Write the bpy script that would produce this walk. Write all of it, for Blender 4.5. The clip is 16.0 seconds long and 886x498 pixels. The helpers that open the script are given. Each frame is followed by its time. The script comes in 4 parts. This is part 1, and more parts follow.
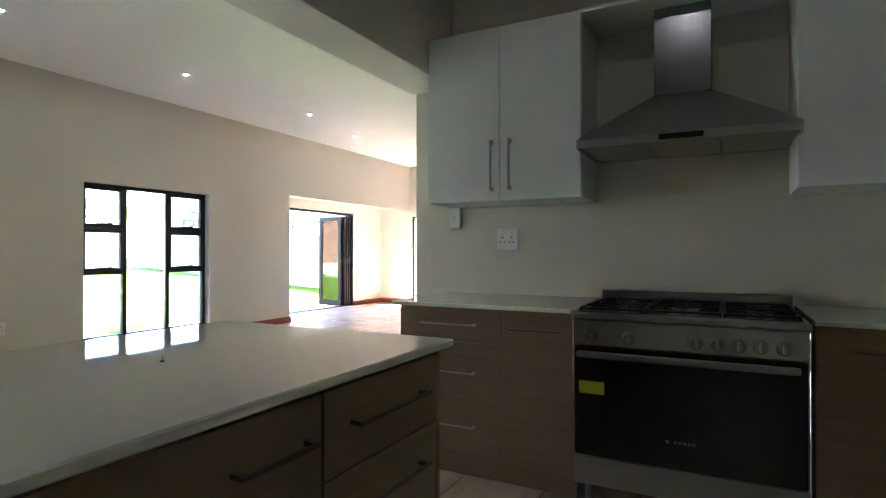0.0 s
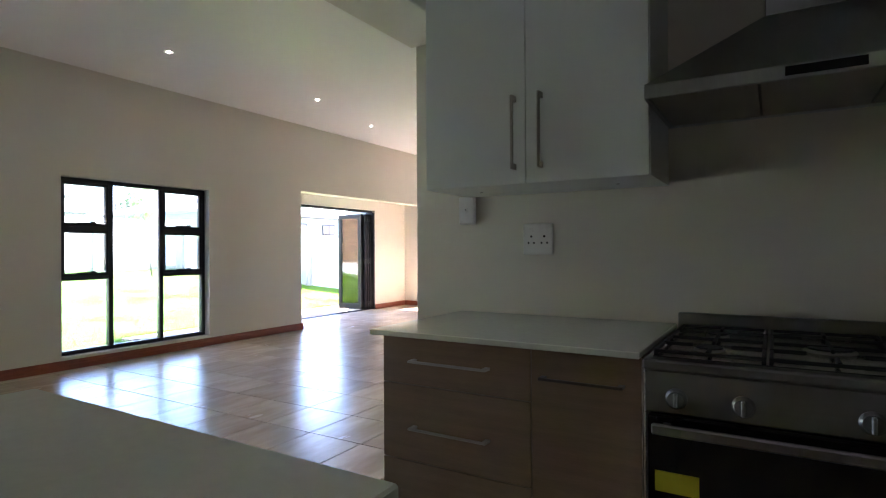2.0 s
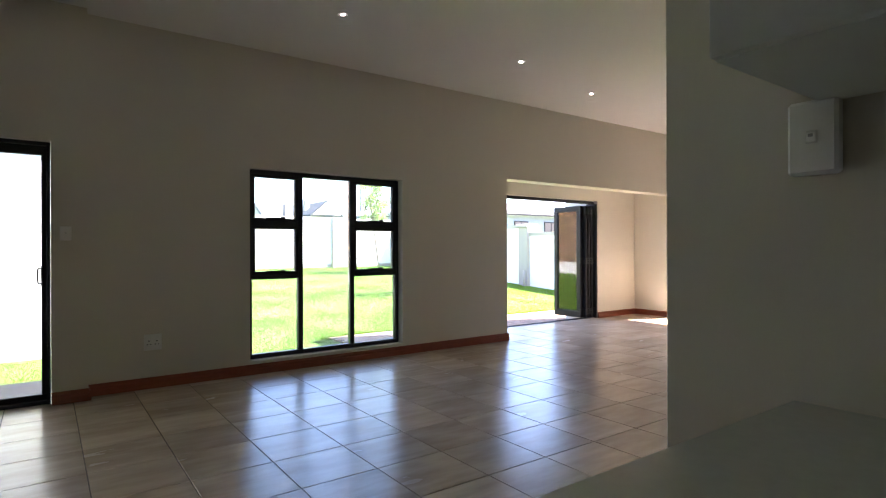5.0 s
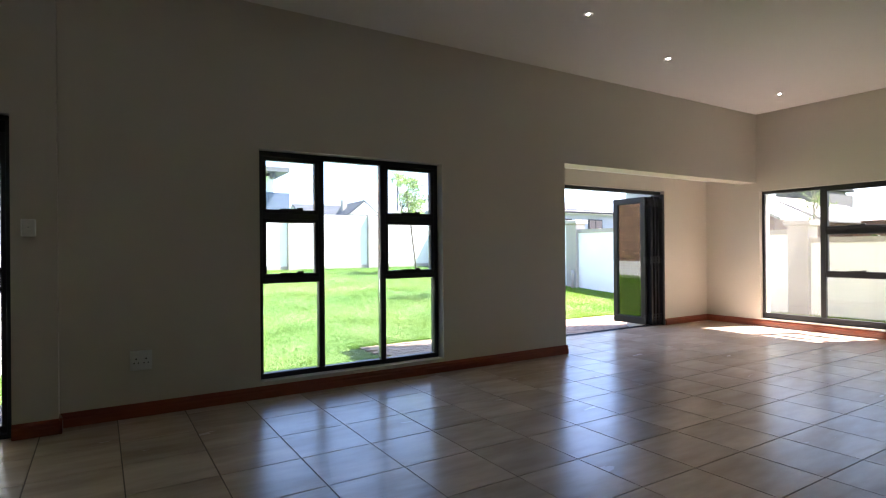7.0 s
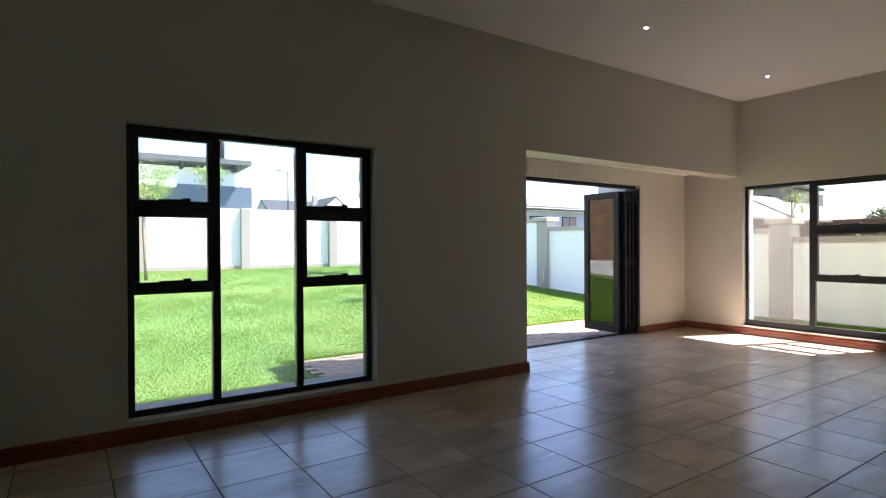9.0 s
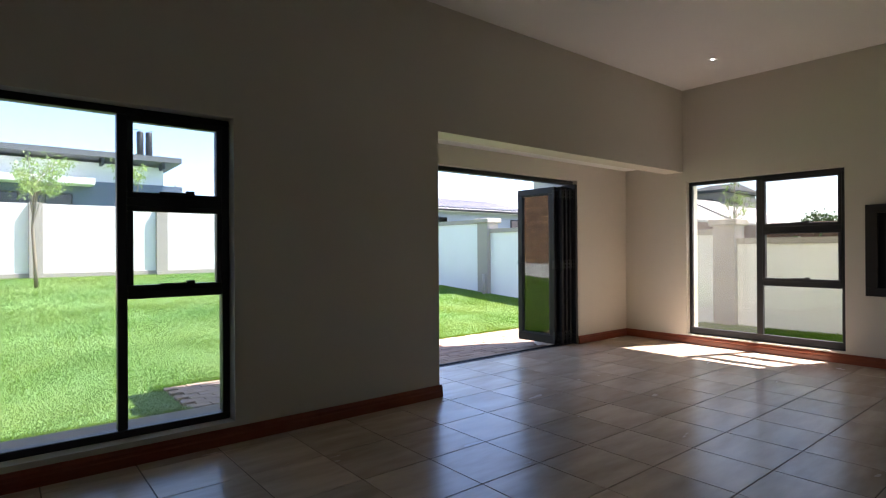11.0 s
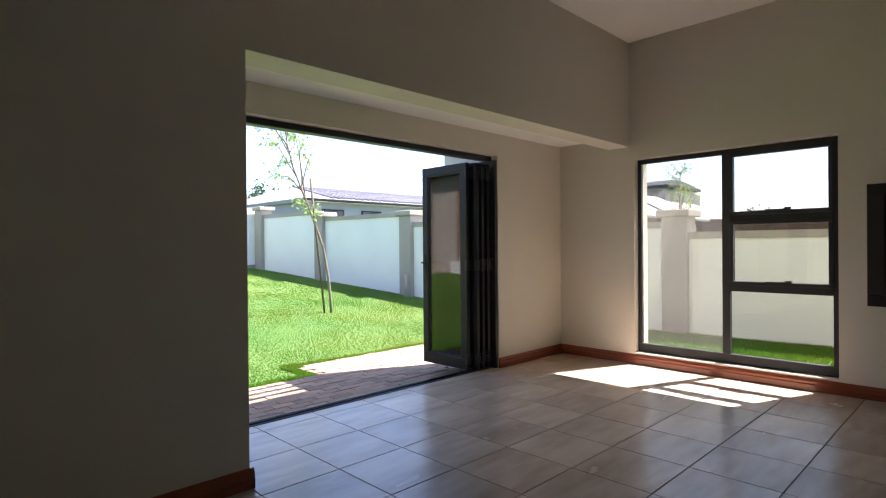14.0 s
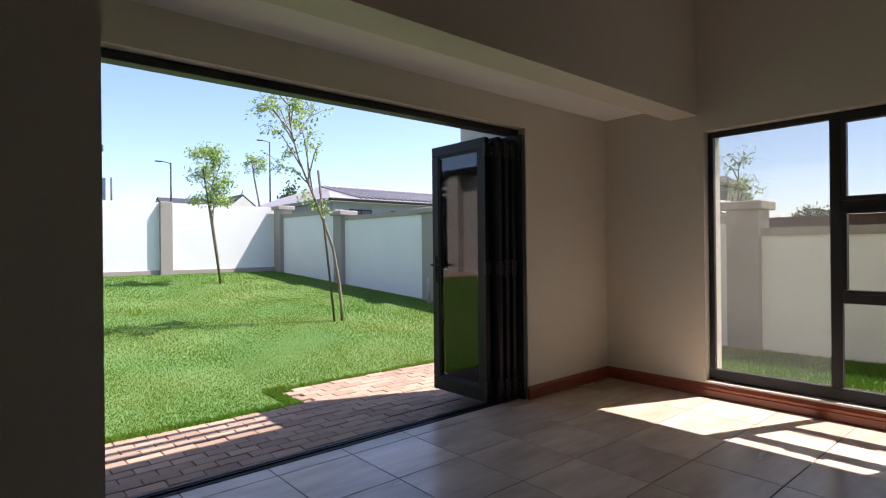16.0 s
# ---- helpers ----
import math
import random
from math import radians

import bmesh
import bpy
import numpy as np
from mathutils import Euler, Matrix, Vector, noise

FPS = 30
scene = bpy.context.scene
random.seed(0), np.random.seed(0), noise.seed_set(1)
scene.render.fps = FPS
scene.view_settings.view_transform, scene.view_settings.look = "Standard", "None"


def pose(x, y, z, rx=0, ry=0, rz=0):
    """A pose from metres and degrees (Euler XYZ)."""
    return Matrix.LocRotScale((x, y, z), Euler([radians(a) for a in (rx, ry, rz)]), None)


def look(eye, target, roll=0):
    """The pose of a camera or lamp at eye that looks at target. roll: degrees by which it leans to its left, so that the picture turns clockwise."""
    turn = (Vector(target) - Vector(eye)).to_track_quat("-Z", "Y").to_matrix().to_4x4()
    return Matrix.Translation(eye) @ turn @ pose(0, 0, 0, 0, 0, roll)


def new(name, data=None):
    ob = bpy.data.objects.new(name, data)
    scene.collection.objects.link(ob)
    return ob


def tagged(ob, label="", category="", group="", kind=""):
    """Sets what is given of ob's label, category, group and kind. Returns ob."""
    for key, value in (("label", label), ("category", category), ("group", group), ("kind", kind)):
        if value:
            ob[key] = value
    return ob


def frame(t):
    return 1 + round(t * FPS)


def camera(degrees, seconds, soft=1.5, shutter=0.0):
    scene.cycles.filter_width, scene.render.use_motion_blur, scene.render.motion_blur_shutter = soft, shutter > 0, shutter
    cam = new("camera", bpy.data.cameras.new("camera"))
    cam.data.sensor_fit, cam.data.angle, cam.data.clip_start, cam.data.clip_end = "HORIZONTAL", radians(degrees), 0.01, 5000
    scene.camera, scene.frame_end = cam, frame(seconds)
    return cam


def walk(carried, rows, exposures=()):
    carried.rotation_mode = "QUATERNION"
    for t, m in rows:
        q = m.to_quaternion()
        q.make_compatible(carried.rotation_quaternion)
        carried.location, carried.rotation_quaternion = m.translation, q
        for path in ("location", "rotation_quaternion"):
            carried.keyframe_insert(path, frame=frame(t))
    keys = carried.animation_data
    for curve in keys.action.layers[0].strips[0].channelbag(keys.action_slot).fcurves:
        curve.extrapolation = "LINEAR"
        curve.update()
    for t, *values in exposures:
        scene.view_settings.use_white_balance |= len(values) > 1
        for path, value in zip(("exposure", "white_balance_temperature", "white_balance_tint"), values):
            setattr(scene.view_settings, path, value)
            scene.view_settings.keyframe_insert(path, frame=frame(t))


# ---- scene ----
cam = camera(77.7, 16.0, soft=1.15)
PATH = [
    (0, (-0.336, 0.647, 1.218), (-1.256, 2.423, 1.229), -0.0),
    (0.5, (-0.413, 0.871, 1.229), (-1.336, 2.646, 1.238), -0.1),
    (1, (-0.495, 1.091, 1.241), (-1.426, 2.86, 1.247), -0.2),
    (1.5, (-0.57, 1.331, 1.247), (-1.533, 3.084, 1.251), -0.3),
    (2, (-0.662, 1.563, 1.252), (-1.691, 3.278, 1.255), -0.3),
    (2.5, (-0.769, 1.8, 1.259), (-1.886, 3.459, 1.26), -0.4),
    (3, (-0.879, 2.024, 1.26), (-2.093, 3.614, 1.264), -0.3),
    (3.5, (-1.013, 2.267, 1.258), (-2.348, 3.757, 1.258), -0.4),
    (4, (-1.167, 2.476, 1.236), (-2.627, 3.843, 1.238), -0.4),
    (4.5, (-1.346, 2.663, 1.236), (-2.901, 3.921, 1.238), -0.4),
    (5, (-1.542, 2.812, 1.241), (-3.162, 3.984, 1.242), -0.2),
    (7.5, (-2.641, 3.512, 1.213), (-4.339, 4.57, 1.214), -0.5),
    (8, (-2.792, 3.711, 1.225), (-4.479, 4.785, 1.223), -0.4),
    (8.5, (-2.929, 3.923, 1.24), (-4.601, 5.02, 1.232), -0.4),
    (9, (-3.066, 4.141, 1.249), (-4.716, 5.271, 1.239), -0.3),
    (11.5, (-3.706, 5.314, 1.212), (-5.217, 6.625, 1.209), -0.4),
    (12, (-3.899, 5.587, 1.236), (-5.364, 6.949, 1.223), -0.4),
    (12.5, (-4.034, 5.863, 1.223), (-5.481, 7.244, 1.213), -0.4),
    (13, (-4.168, 6.133, 1.216), (-5.608, 7.521, 1.207), -0.5),
    (13.5, (-4.312, 6.397, 1.212), (-5.74, 7.797, 1.2), -0.4),
    (14, (-4.44, 6.667, 1.203), (-5.866, 8.07, 1.194), -0.5),
    (14.5, (-4.62, 6.91, 1.229), (-6.04, 8.318, 1.213), -0.7),
    (15, (-4.754, 7.153, 1.203), (-6.19, 8.544, 1.194), -0.6),
    (15.5, (-4.93, 7.399, 1.177), (-6.4, 8.756, 1.179), -0.6),
    (16, (-5.129, 7.586, 1.169), (-6.643, 8.894, 1.169), -0.6),
]

EXPOSURES = [(0, 5.58, 5950, 24), (2, 4.97, 6000, 25), (3.5, 4.57, 6250, 27), (5, 4.00, 6400, 24), (7.5, 3.22, 6250, 23), (9, 2.84, 6250, 22), (11.5, 2.48, 6250, 20),
             (12.5, 2.70, 6300, 19), (13, 2.78, 6300, 19), (13.5, 2.64, 6300, 19), (14.5, 2.17, 6300, 19), (16, 1.47, 6350, 22)]
walk(cam, [(t, look(eye, target, roll)) for t, eye, target, roll in PATH], EXPOSURES)

# ---- daylight ----
SUN = Vector((0.204, 0.4975, 0.843))
world = bpy.data.worlds.new("daylight")
world.use_nodes = True
scene.world = world
wn = world.node_tree
sky = wn.nodes.new("ShaderNodeTexSky")
sky.sky_type, sky.sun_disc = "NISHITA", False
sky.sun_elevation, sky.sun_rotation = radians(57.5), radians(22.3)
sky.air_density, sky.dust_density, sky.ozone_density, sky.altitude = 1.0, 3.0, 2.5, 1500
wn.nodes["Background"].inputs["Strength"].default_value = 0.105
wn.links.new(sky.outputs[0], wn.nodes["Background"].inputs["Color"])
sun_data = bpy.data.lights.new("sun", "SUN")
sun_data.energy, sun_data.angle, sun_data.color = 4.4, radians(0.53), (1.0, 0.95, 0.88)
sun = new("sun", sun_data)
sun.matrix_world = look(SUN * 50, (0, 0, 0))


# ---- materials ----
def mat(name, col, col2=None, rough=0.5, metal=0.0, scale=3.0, fine=60.0, mix=0.5, bump=0.1, depth=0.002, stretch=(1, 1, 1),
        vary=0.0, rvar=0.1, spec=0.5, coat=0.0):
    """A surface of two tones mixed by coarse and fine noise, with fine relief; vary: how much the value differs from piece to piece."""
    m = bpy.data.materials.new(name)
    m.use_nodes = True
    n, l = m.node_tree.nodes, m.node_tree.links
    b = n["Principled BSDF"]
    tc, mp = n.new("ShaderNodeTexCoord"), n.new("ShaderNodeMapping")
    mp.inputs["Scale"].default_value = stretch
    l.new(tc.outputs["Object"], mp.inputs["Vector"])
    info = n.new("ShaderNodeObjectInfo")
    shift = n.new("ShaderNodeMath")
    shift.operation = "MULTIPLY"
    shift.inputs[1].default_value = 37.0 if vary else 0.0
    l.new(info.outputs["Random"], shift.inputs[0])
    l.new(shift.outputs[0], mp.inputs["Location"])
    a, f = n.new("ShaderNodeTexNoise"), n.new("ShaderNodeTexNoise")
    a.inputs["Scale"].default_value, a.inputs["Detail"].default_value = scale, 5
    f.inputs["Scale"].default_value, f.inputs["Detail"].default_value = fine, 3
    for t in (a, f):
        l.new(mp.outputs[0], t.inputs["Vector"])
    both = n.new("ShaderNodeMix")
    both.inputs["Factor"].default_value = 0.35
    l.new(a.outputs["Fac"], both.inputs["A"])
    l.new(f.outputs["Fac"], both.inputs["B"])
    rng = n.new("ShaderNodeMapRange")
    rng.inputs["From Min"].default_value, rng.inputs["From Max"].default_value = 0.5 - mix * 0.5, 0.5 + mix * 0.5
    l.new(both.outputs["Result"], rng.inputs["Value"])
    tone = n.new("ShaderNodeMix")
    tone.data_type = "RGBA"
    if col2 is None:
        col2 = tuple(c * 0.88 for c in col)
    tone.inputs["A"].default_value, tone.inputs["B"].default_value = (*col, 1), (*col2, 1)
    l.new(rng.outputs["Result"], tone.inputs["Factor"])
    hsv = n.new("ShaderNodeHueSaturation")
    l.new(tone.outputs["Result"], hsv.inputs["Color"])
    if vary:
        vr = n.new("ShaderNodeMapRange")
        vr.inputs["To Min"].default_value, vr.inputs["To Max"].default_value = 1 - vary, 1 + vary
        l.new(info.outputs["Random"], vr.inputs["Value"])
        l.new(vr.outputs["Result"], hsv.inputs["Value"])
    l.new(hsv.outputs[0], b.inputs["Base Color"])
    rr = n.new("ShaderNodeMapRange")
    rr.inputs["To Min"].default_value, rr.inputs["To Max"].default_value = max(0.02, rough * (1 - rvar)), min(1.0, rough * (1 + rvar))
    l.new(both.outputs["Result"], rr.inputs["Value"])
    l.new(rr.outputs["Result"], b.inputs["Roughness"])
    b.inputs["Metallic"].default_value = metal
    b.inputs["Specular IOR Level"].default_value = spec
    b.inputs["Coat Weight"].default_value = coat
    if bump:
        bp = n.new("ShaderNodeBump")
        bp.inputs["Strength"].default_value, bp.inputs["Distance"].default_value = bump, depth
        l.new(both.outputs["Result"], bp.inputs["Height"])
        l.new(bp.outputs[0], b.inputs["Normal"])
    return m


def glow(name, col, strength):
    m = bpy.data.materials.new(name)
    m.use_nodes = True
    b = m.node_tree.nodes["Principled BSDF"]
    b.inputs["Base Color"].default_value = (*col, 1)
    b.inputs["Emission Color"].default_value = (*col, 1)
    b.inputs["Emission Strength"].default_value = strength
    return m


def pane_glass(name, tint=(0.93, 0.96, 0.95), ior=1.52):
    """Thin clear sheet: straight through, with the gloss that the angle gives."""
    m = bpy.data.materials.new(name)
    m.use_nodes = True
    n, l = m.node_tree.nodes, m.node_tree.links
    n.remove(n["Principled BSDF"])
    clear, gloss, mixer, fres = (n.new("ShaderNode" + k) for k in ("BsdfTransparent", "BsdfGlossy", "MixShader", "Fresnel"))
    clear.inputs["Color"].default_value = (*tint, 1)
    gloss.inputs["Roughness"].default_value = 0.01
    fres.inputs["IOR"].default_value = ior
    l.new(fres.outputs[0], mixer.inputs[0])
    l.new(clear.outputs[0], mixer.inputs[1])
    l.new(gloss.outputs[0], mixer.inputs[2])
    l.new(mixer.outputs[0], n["Material Output"].inputs["Surface"])
    return m


def thin(m, share=0.4):
    """Lets a share of the light through, as leaves do."""
    n, l = m.node_tree.nodes, m.node_tree.links
    b = n["Principled BSDF"]
    through_leaf, mixer = n.new("ShaderNodeBsdfTranslucent"), n.new("ShaderNodeMixShader")
    l.new(b.inputs["Base Color"].links[0].from_socket, through_leaf.inputs["Color"])
    mixer.inputs[0].default_value = share
    l.new(b.outputs[0], mixer.inputs[1])
    l.new(through_leaf.outputs[0], mixer.inputs[2])
    l.new(mixer.outputs[0], n["Material Output"].inputs["Surface"])
    return m


def filmed(m, share):
    """A pale film over a pane, thicker in streaks: dust, with reflection and haze painted in."""
    n, l = m.node_tree.nodes, m.node_tree.links
    clear = n["Material Output"].inputs["Surface"].links[0].from_socket
    film, film2, both, mixer, tc, noise, rng = (n.new("ShaderNode" + k) for k in ("BsdfTranslucent", "BsdfDiffuse", "MixShader", "MixShader", "TexCoord", "TexNoise", "MapRange"))
    film.inputs["Color"].default_value = film2.inputs["Color"].default_value = (0.72, 0.69, 0.64, 1)
    noise.inputs["Scale"].default_value, noise.inputs["Detail"].default_value = 1.6, 6
    rng.inputs["To Min"].default_value, rng.inputs["To Max"].default_value = share * 0.5, share * 1.5
    l.new(tc.outputs["Object"], noise.inputs["Vector"])
    l.new(noise.outputs["Fac"], rng.inputs["Value"])
    l.new(film.outputs[0], both.inputs[1])
    l.new(film2.outputs[0], both.inputs[2])
    l.new(rng.outputs["Result"], mixer.inputs[0])
    l.new(clear, mixer.inputs[1])
    l.new(both.outputs[0], mixer.inputs[2])
    l.new(mixer.outputs[0], n["Material Output"].inputs["Surface"])
    return m


WALL = mat("wall_paint", (0.70, 0.652, 0.560), (0.66, 0.612, 0.520), 0.6, scale=1.2, fine=220, bump=0.12, depth=0.0015)
CEIL = mat("ceiling_paint", (0.86, 0.84, 0.80), (0.83, 0.81, 0.77), 0.7, scale=1.0, fine=200, bump=0.08)
REVEAL = mat("outside_plaster", (0.66, 0.62, 0.56), (0.58, 0.54, 0.48), 0.85, scale=2.0, fine=120, bump=0.3)
TILE = mat("floor_tile", (0.74, 0.61, 0.465), (0.42, 0.315, 0.225), 0.25, scale=2.0, fine=7, mix=0.42, bump=0.0, depth=0.001,
           stretch=(2.0, 0.5, 1), vary=0.10, rvar=0.30, spec=0.6)
GROUT = mat("floor_grout", (0.17, 0.132, 0.098), (0.11, 0.085, 0.062), 0.85, scale=6, fine=90, bump=0.3)
MAHOGANY = mat("mahogany", (0.30, 0.070, 0.026), (0.19, 0.038, 0.014), 0.32, scale=6, fine=70, stretch=(1, 1, 9), bump=0.12, coat=0.2)
ALU = mat("charcoal_aluminium", (0.012, 0.012, 0.013), (0.009, 0.009, 0.010), 0.42, scale=4, fine=150, bump=0.03, spec=0.25)
# the same charcoal aluminium, with glare from bright windows lightening its colour
VEILEDALU = mat("veiled_charcoal_aluminium", (0.040, 0.040, 0.041), (0.032, 0.032, 0.033), 0.42, scale=4, fine=150, bump=0.03, spec=0.3)
RUBBER = mat("black_seal", (0.012, 0.012, 0.012), None, 0.6, scale=8)
GLASS = pane_glass("window_glass")
# pale film painted on the pane in place of a reflected sunlit wall
REFLECTGLASS = filmed(pane_glass("reflection_film_glass", (0.78, 0.765, 0.715)), 0.045)
# light dust, thickened to paint bright haze over the view outside
VEILGLASS = filmed(pane_glass("haze_painted_glass"), 0.085)
TINTGLASS = pane_glass("tinted_window_glass", (0.76, 0.745, 0.70))
LEAFGLASS = pane_glass("coated_door_glass", (0.78, 0.82, 0.81), 1.80)
QUARTZ = mat("white_quartz", (0.76, 0.775, 0.69), (0.69, 0.705, 0.625), 0.03, scale=40, fine=400, bump=0.0, spec=0.5)
OAK = mat("grey_oak_laminate", (0.275, 0.180, 0.106), (0.180, 0.116, 0.067), 0.42, scale=2.5, fine=26, mix=0.55, stretch=(1, 1, 14), bump=0.12)
OAKV = mat("grey_oak_upright", (0.20, 0.135, 0.093), (0.125, 0.082, 0.056), 0.42, scale=2.5, fine=26, mix=0.55, stretch=(14, 14, 1), bump=0.12)
WHITE = mat("white_cabinet_lacquer", (0.72, 0.735, 0.715), (0.69, 0.705, 0.685), 0.3, scale=2, fine=150, bump=0.02)
# chimney steel, darkened in colour to hold down its bright glow
CHIMNEY = mat("shaded_upright_steel", (0.25, 0.265, 0.26), (0.22, 0.235, 0.23), 0.22, 1.0, scale=3, fine=160, stretch=(20, 20, 0.6), bump=0.04)
STEEL = mat("brushed_steel", (0.37, 0.37, 0.36), (0.34, 0.34, 0.33), 0.30, 1.0, scale=3, fine=160, stretch=(0.6, 20, 20), bump=0.02)
POLISHED = mat("polished_steel", (0.72, 0.72, 0.70), None, 0.14, 1.0, scale=8, fine=200, bump=0.0)
# canopy and rim: the hood's steel again, paler to paint more light on it
HOODSTEEL = mat("lit_hood_steel", (0.50, 0.51, 0.50), (0.46, 0.47, 0.46), 0.32, 1.0, scale=3, fine=160, stretch=(20, 20, 0.6), bump=0.02)
KNOB = mat("knob_steel", (0.30, 0.30, 0.29), None, 0.36, 1.0, scale=10, fine=200, bump=0.02)
HOB = mat("dark_hob_steel", (0.36, 0.36, 0.35), (0.28, 0.28, 0.275), 0.2, 1.0, scale=5, fine=120, bump=0.03)
SATIN = mat("satin_nickel", (0.48, 0.45, 0.41), None, 0.32, 1.0, scale=10, fine=200, bump=0.02)
# shaded copy of the satin nickel: the gloom is in its colour
SHADEDNICKEL = mat("shaded_nickel", (0.085, 0.062, 0.048), None, 0.45, 0.0, scale=10, fine=200, bump=0.02)
BLACKGLASS = mat("black_oven_glass", (0.006, 0.006, 0.007), (0.010, 0.009, 0.009), 0.06, scale=3, bump=0)
IRON = mat("cast_iron", (0.016, 0.016, 0.016), (0.028, 0.028, 0.028), 0.55, scale=20, fine=220, bump=0.3)
DARK = mat("dark_recess", (0.012, 0.011, 0.010), None, 0.7, scale=6)
YELLOW = mat("yellow_sticker", (0.62, 0.58, 0.02), (0.55, 0.50, 0.02), 0.5, scale=14)
PLASTIC = mat("white_plastic", (0.84, 0.83, 0.79), (0.80, 0.79, 0.75), 0.35, scale=10)
GREYPRINT = mat("grey_print", (0.32, 0.32, 0.31), None, 0.5, scale=10)
LAMP = glow("downlight_glow", (1.0, 0.965, 0.92), 24.0)
WHITEWALL = mat("white_garden_plaster", (0.80, 0.80, 0.78), (0.70, 0.70, 0.67), 0.85, scale=1.4, fine=90, mix=0.7, bump=0.25)
GREIGE = mat("greige_plaster", (0.36, 0.325, 0.28), (0.30, 0.27, 0.235), 0.85, scale=1.6, fine=90, bump=0.25)
SOIL = mat("lawn_ground", (0.055, 0.158, 0.034), (0.135, 0.185, 0.048), 0.95, scale=0.9, fine=30, mix=0.6, bump=0.6, depth=0.02)
BLADE = thin(mat("grass_blade", (0.050, 0.195, 0.015), (0.200, 0.255, 0.034), 0.8, scale=0.55, fine=25, mix=0.34, bump=0, spec=0.0))
PAVER = mat("clay_paver", (0.35, 0.242, 0.165), (0.25, 0.168, 0.112), 0.85, scale=7, fine=90, mix=0.7, bump=0.4, vary=0.22)
PATIO = mat("tan_patio_paving", (0.34, 0.235, 0.155), (0.26, 0.175, 0.115), 0.85, scale=3, fine=30, bump=0.2)
SAND = mat("joint_sand", (0.24, 0.175, 0.125), (0.18, 0.13, 0.092), 0.95, scale=12, bump=0.4)
BRICK = mat("face_brick", (0.36, 0.235, 0.135), (0.25, 0.155, 0.09), 0.85, scale=5, fine=60, bump=0.4, vary=0.5)
BARK = mat("pale_bark", (0.28, 0.225, 0.16), (0.16, 0.125, 0.085), 0.85, scale=9, fine=70, stretch=(1, 1, 0.3), bump=0.5, depth=0.004)
LEAF = thin(mat("young_leaf", (0.20, 0.33, 0.065), (0.38, 0.48, 0.15), 0.55, scale=3, fine=15, bump=0))
LEAFD = thin(mat("dark_leaf", (0.035, 0.065, 0.022), (0.06, 0.10, 0.03), 0.6, scale=2, fine=12, bump=0))
STAKE = mat("stake_wood", (0.10, 0.075, 0.05), None, 0.8, scale=12)
POLE = mat("dark_pole", (0.02, 0.02, 0.022), None, 0.5, metal=0.3)
SLATE = mat("grey_roof", (0.13, 0.13, 0.14), (0.09, 0.09, 0.10), 0.7, scale=2, fine=30, bump=0.3, vary=0.1)
ROOFTILE = mat("pale_roof_tile", (0.28, 0.265, 0.28), (0.21, 0.20, 0.21), 0.75, scale=2, fine=30, bump=0.3)
PALEROOF = mat("pale_metal_roof", (0.36, 0.345, 0.335), (0.30, 0.285, 0.28), 0.6, scale=2, fine=30, bump=0.1)
OUTPLASTER = mat("outbuilding_plaster", (0.42, 0.375, 0.32), (0.38, 0.335, 0.285), 0.85, scale=1.2, fine=20, bump=0.04)
DIMGREY = mat("pale_grey_paint", (0.21, 0.205, 0.21), (0.175, 0.17, 0.175), 0.8, scale=1.5, bump=0.1)
DARKROOF = mat("blue_grey_metal_roof", (0.050, 0.056, 0.066), (0.040, 0.045, 0.053), 0.8, scale=2, fine=30, bump=0.2, spec=0.2)
LILACWALL = mat("pale_blue_grey_paint", (0.31, 0.29, 0.36), (0.26, 0.25, 0.31), 0.8, scale=1.5, bump=0.1)
BLUEWALL = mat("blue_grey_paint", (0.095, 0.125, 0.19), (0.08, 0.105, 0.16), 0.8, scale=1.5, bump=0.1)
REDBRICK = mat("far_red_brick", (0.20, 0.09, 0.065), (0.14, 0.065, 0.045), 0.85, scale=3, fine=40, mix=0.6, bump=0.3)
BRONZE = mat("brown_steel", (0.028, 0.022, 0.019), (0.02, 0.016, 0.014), 0.45, scale=5, bump=0.05)


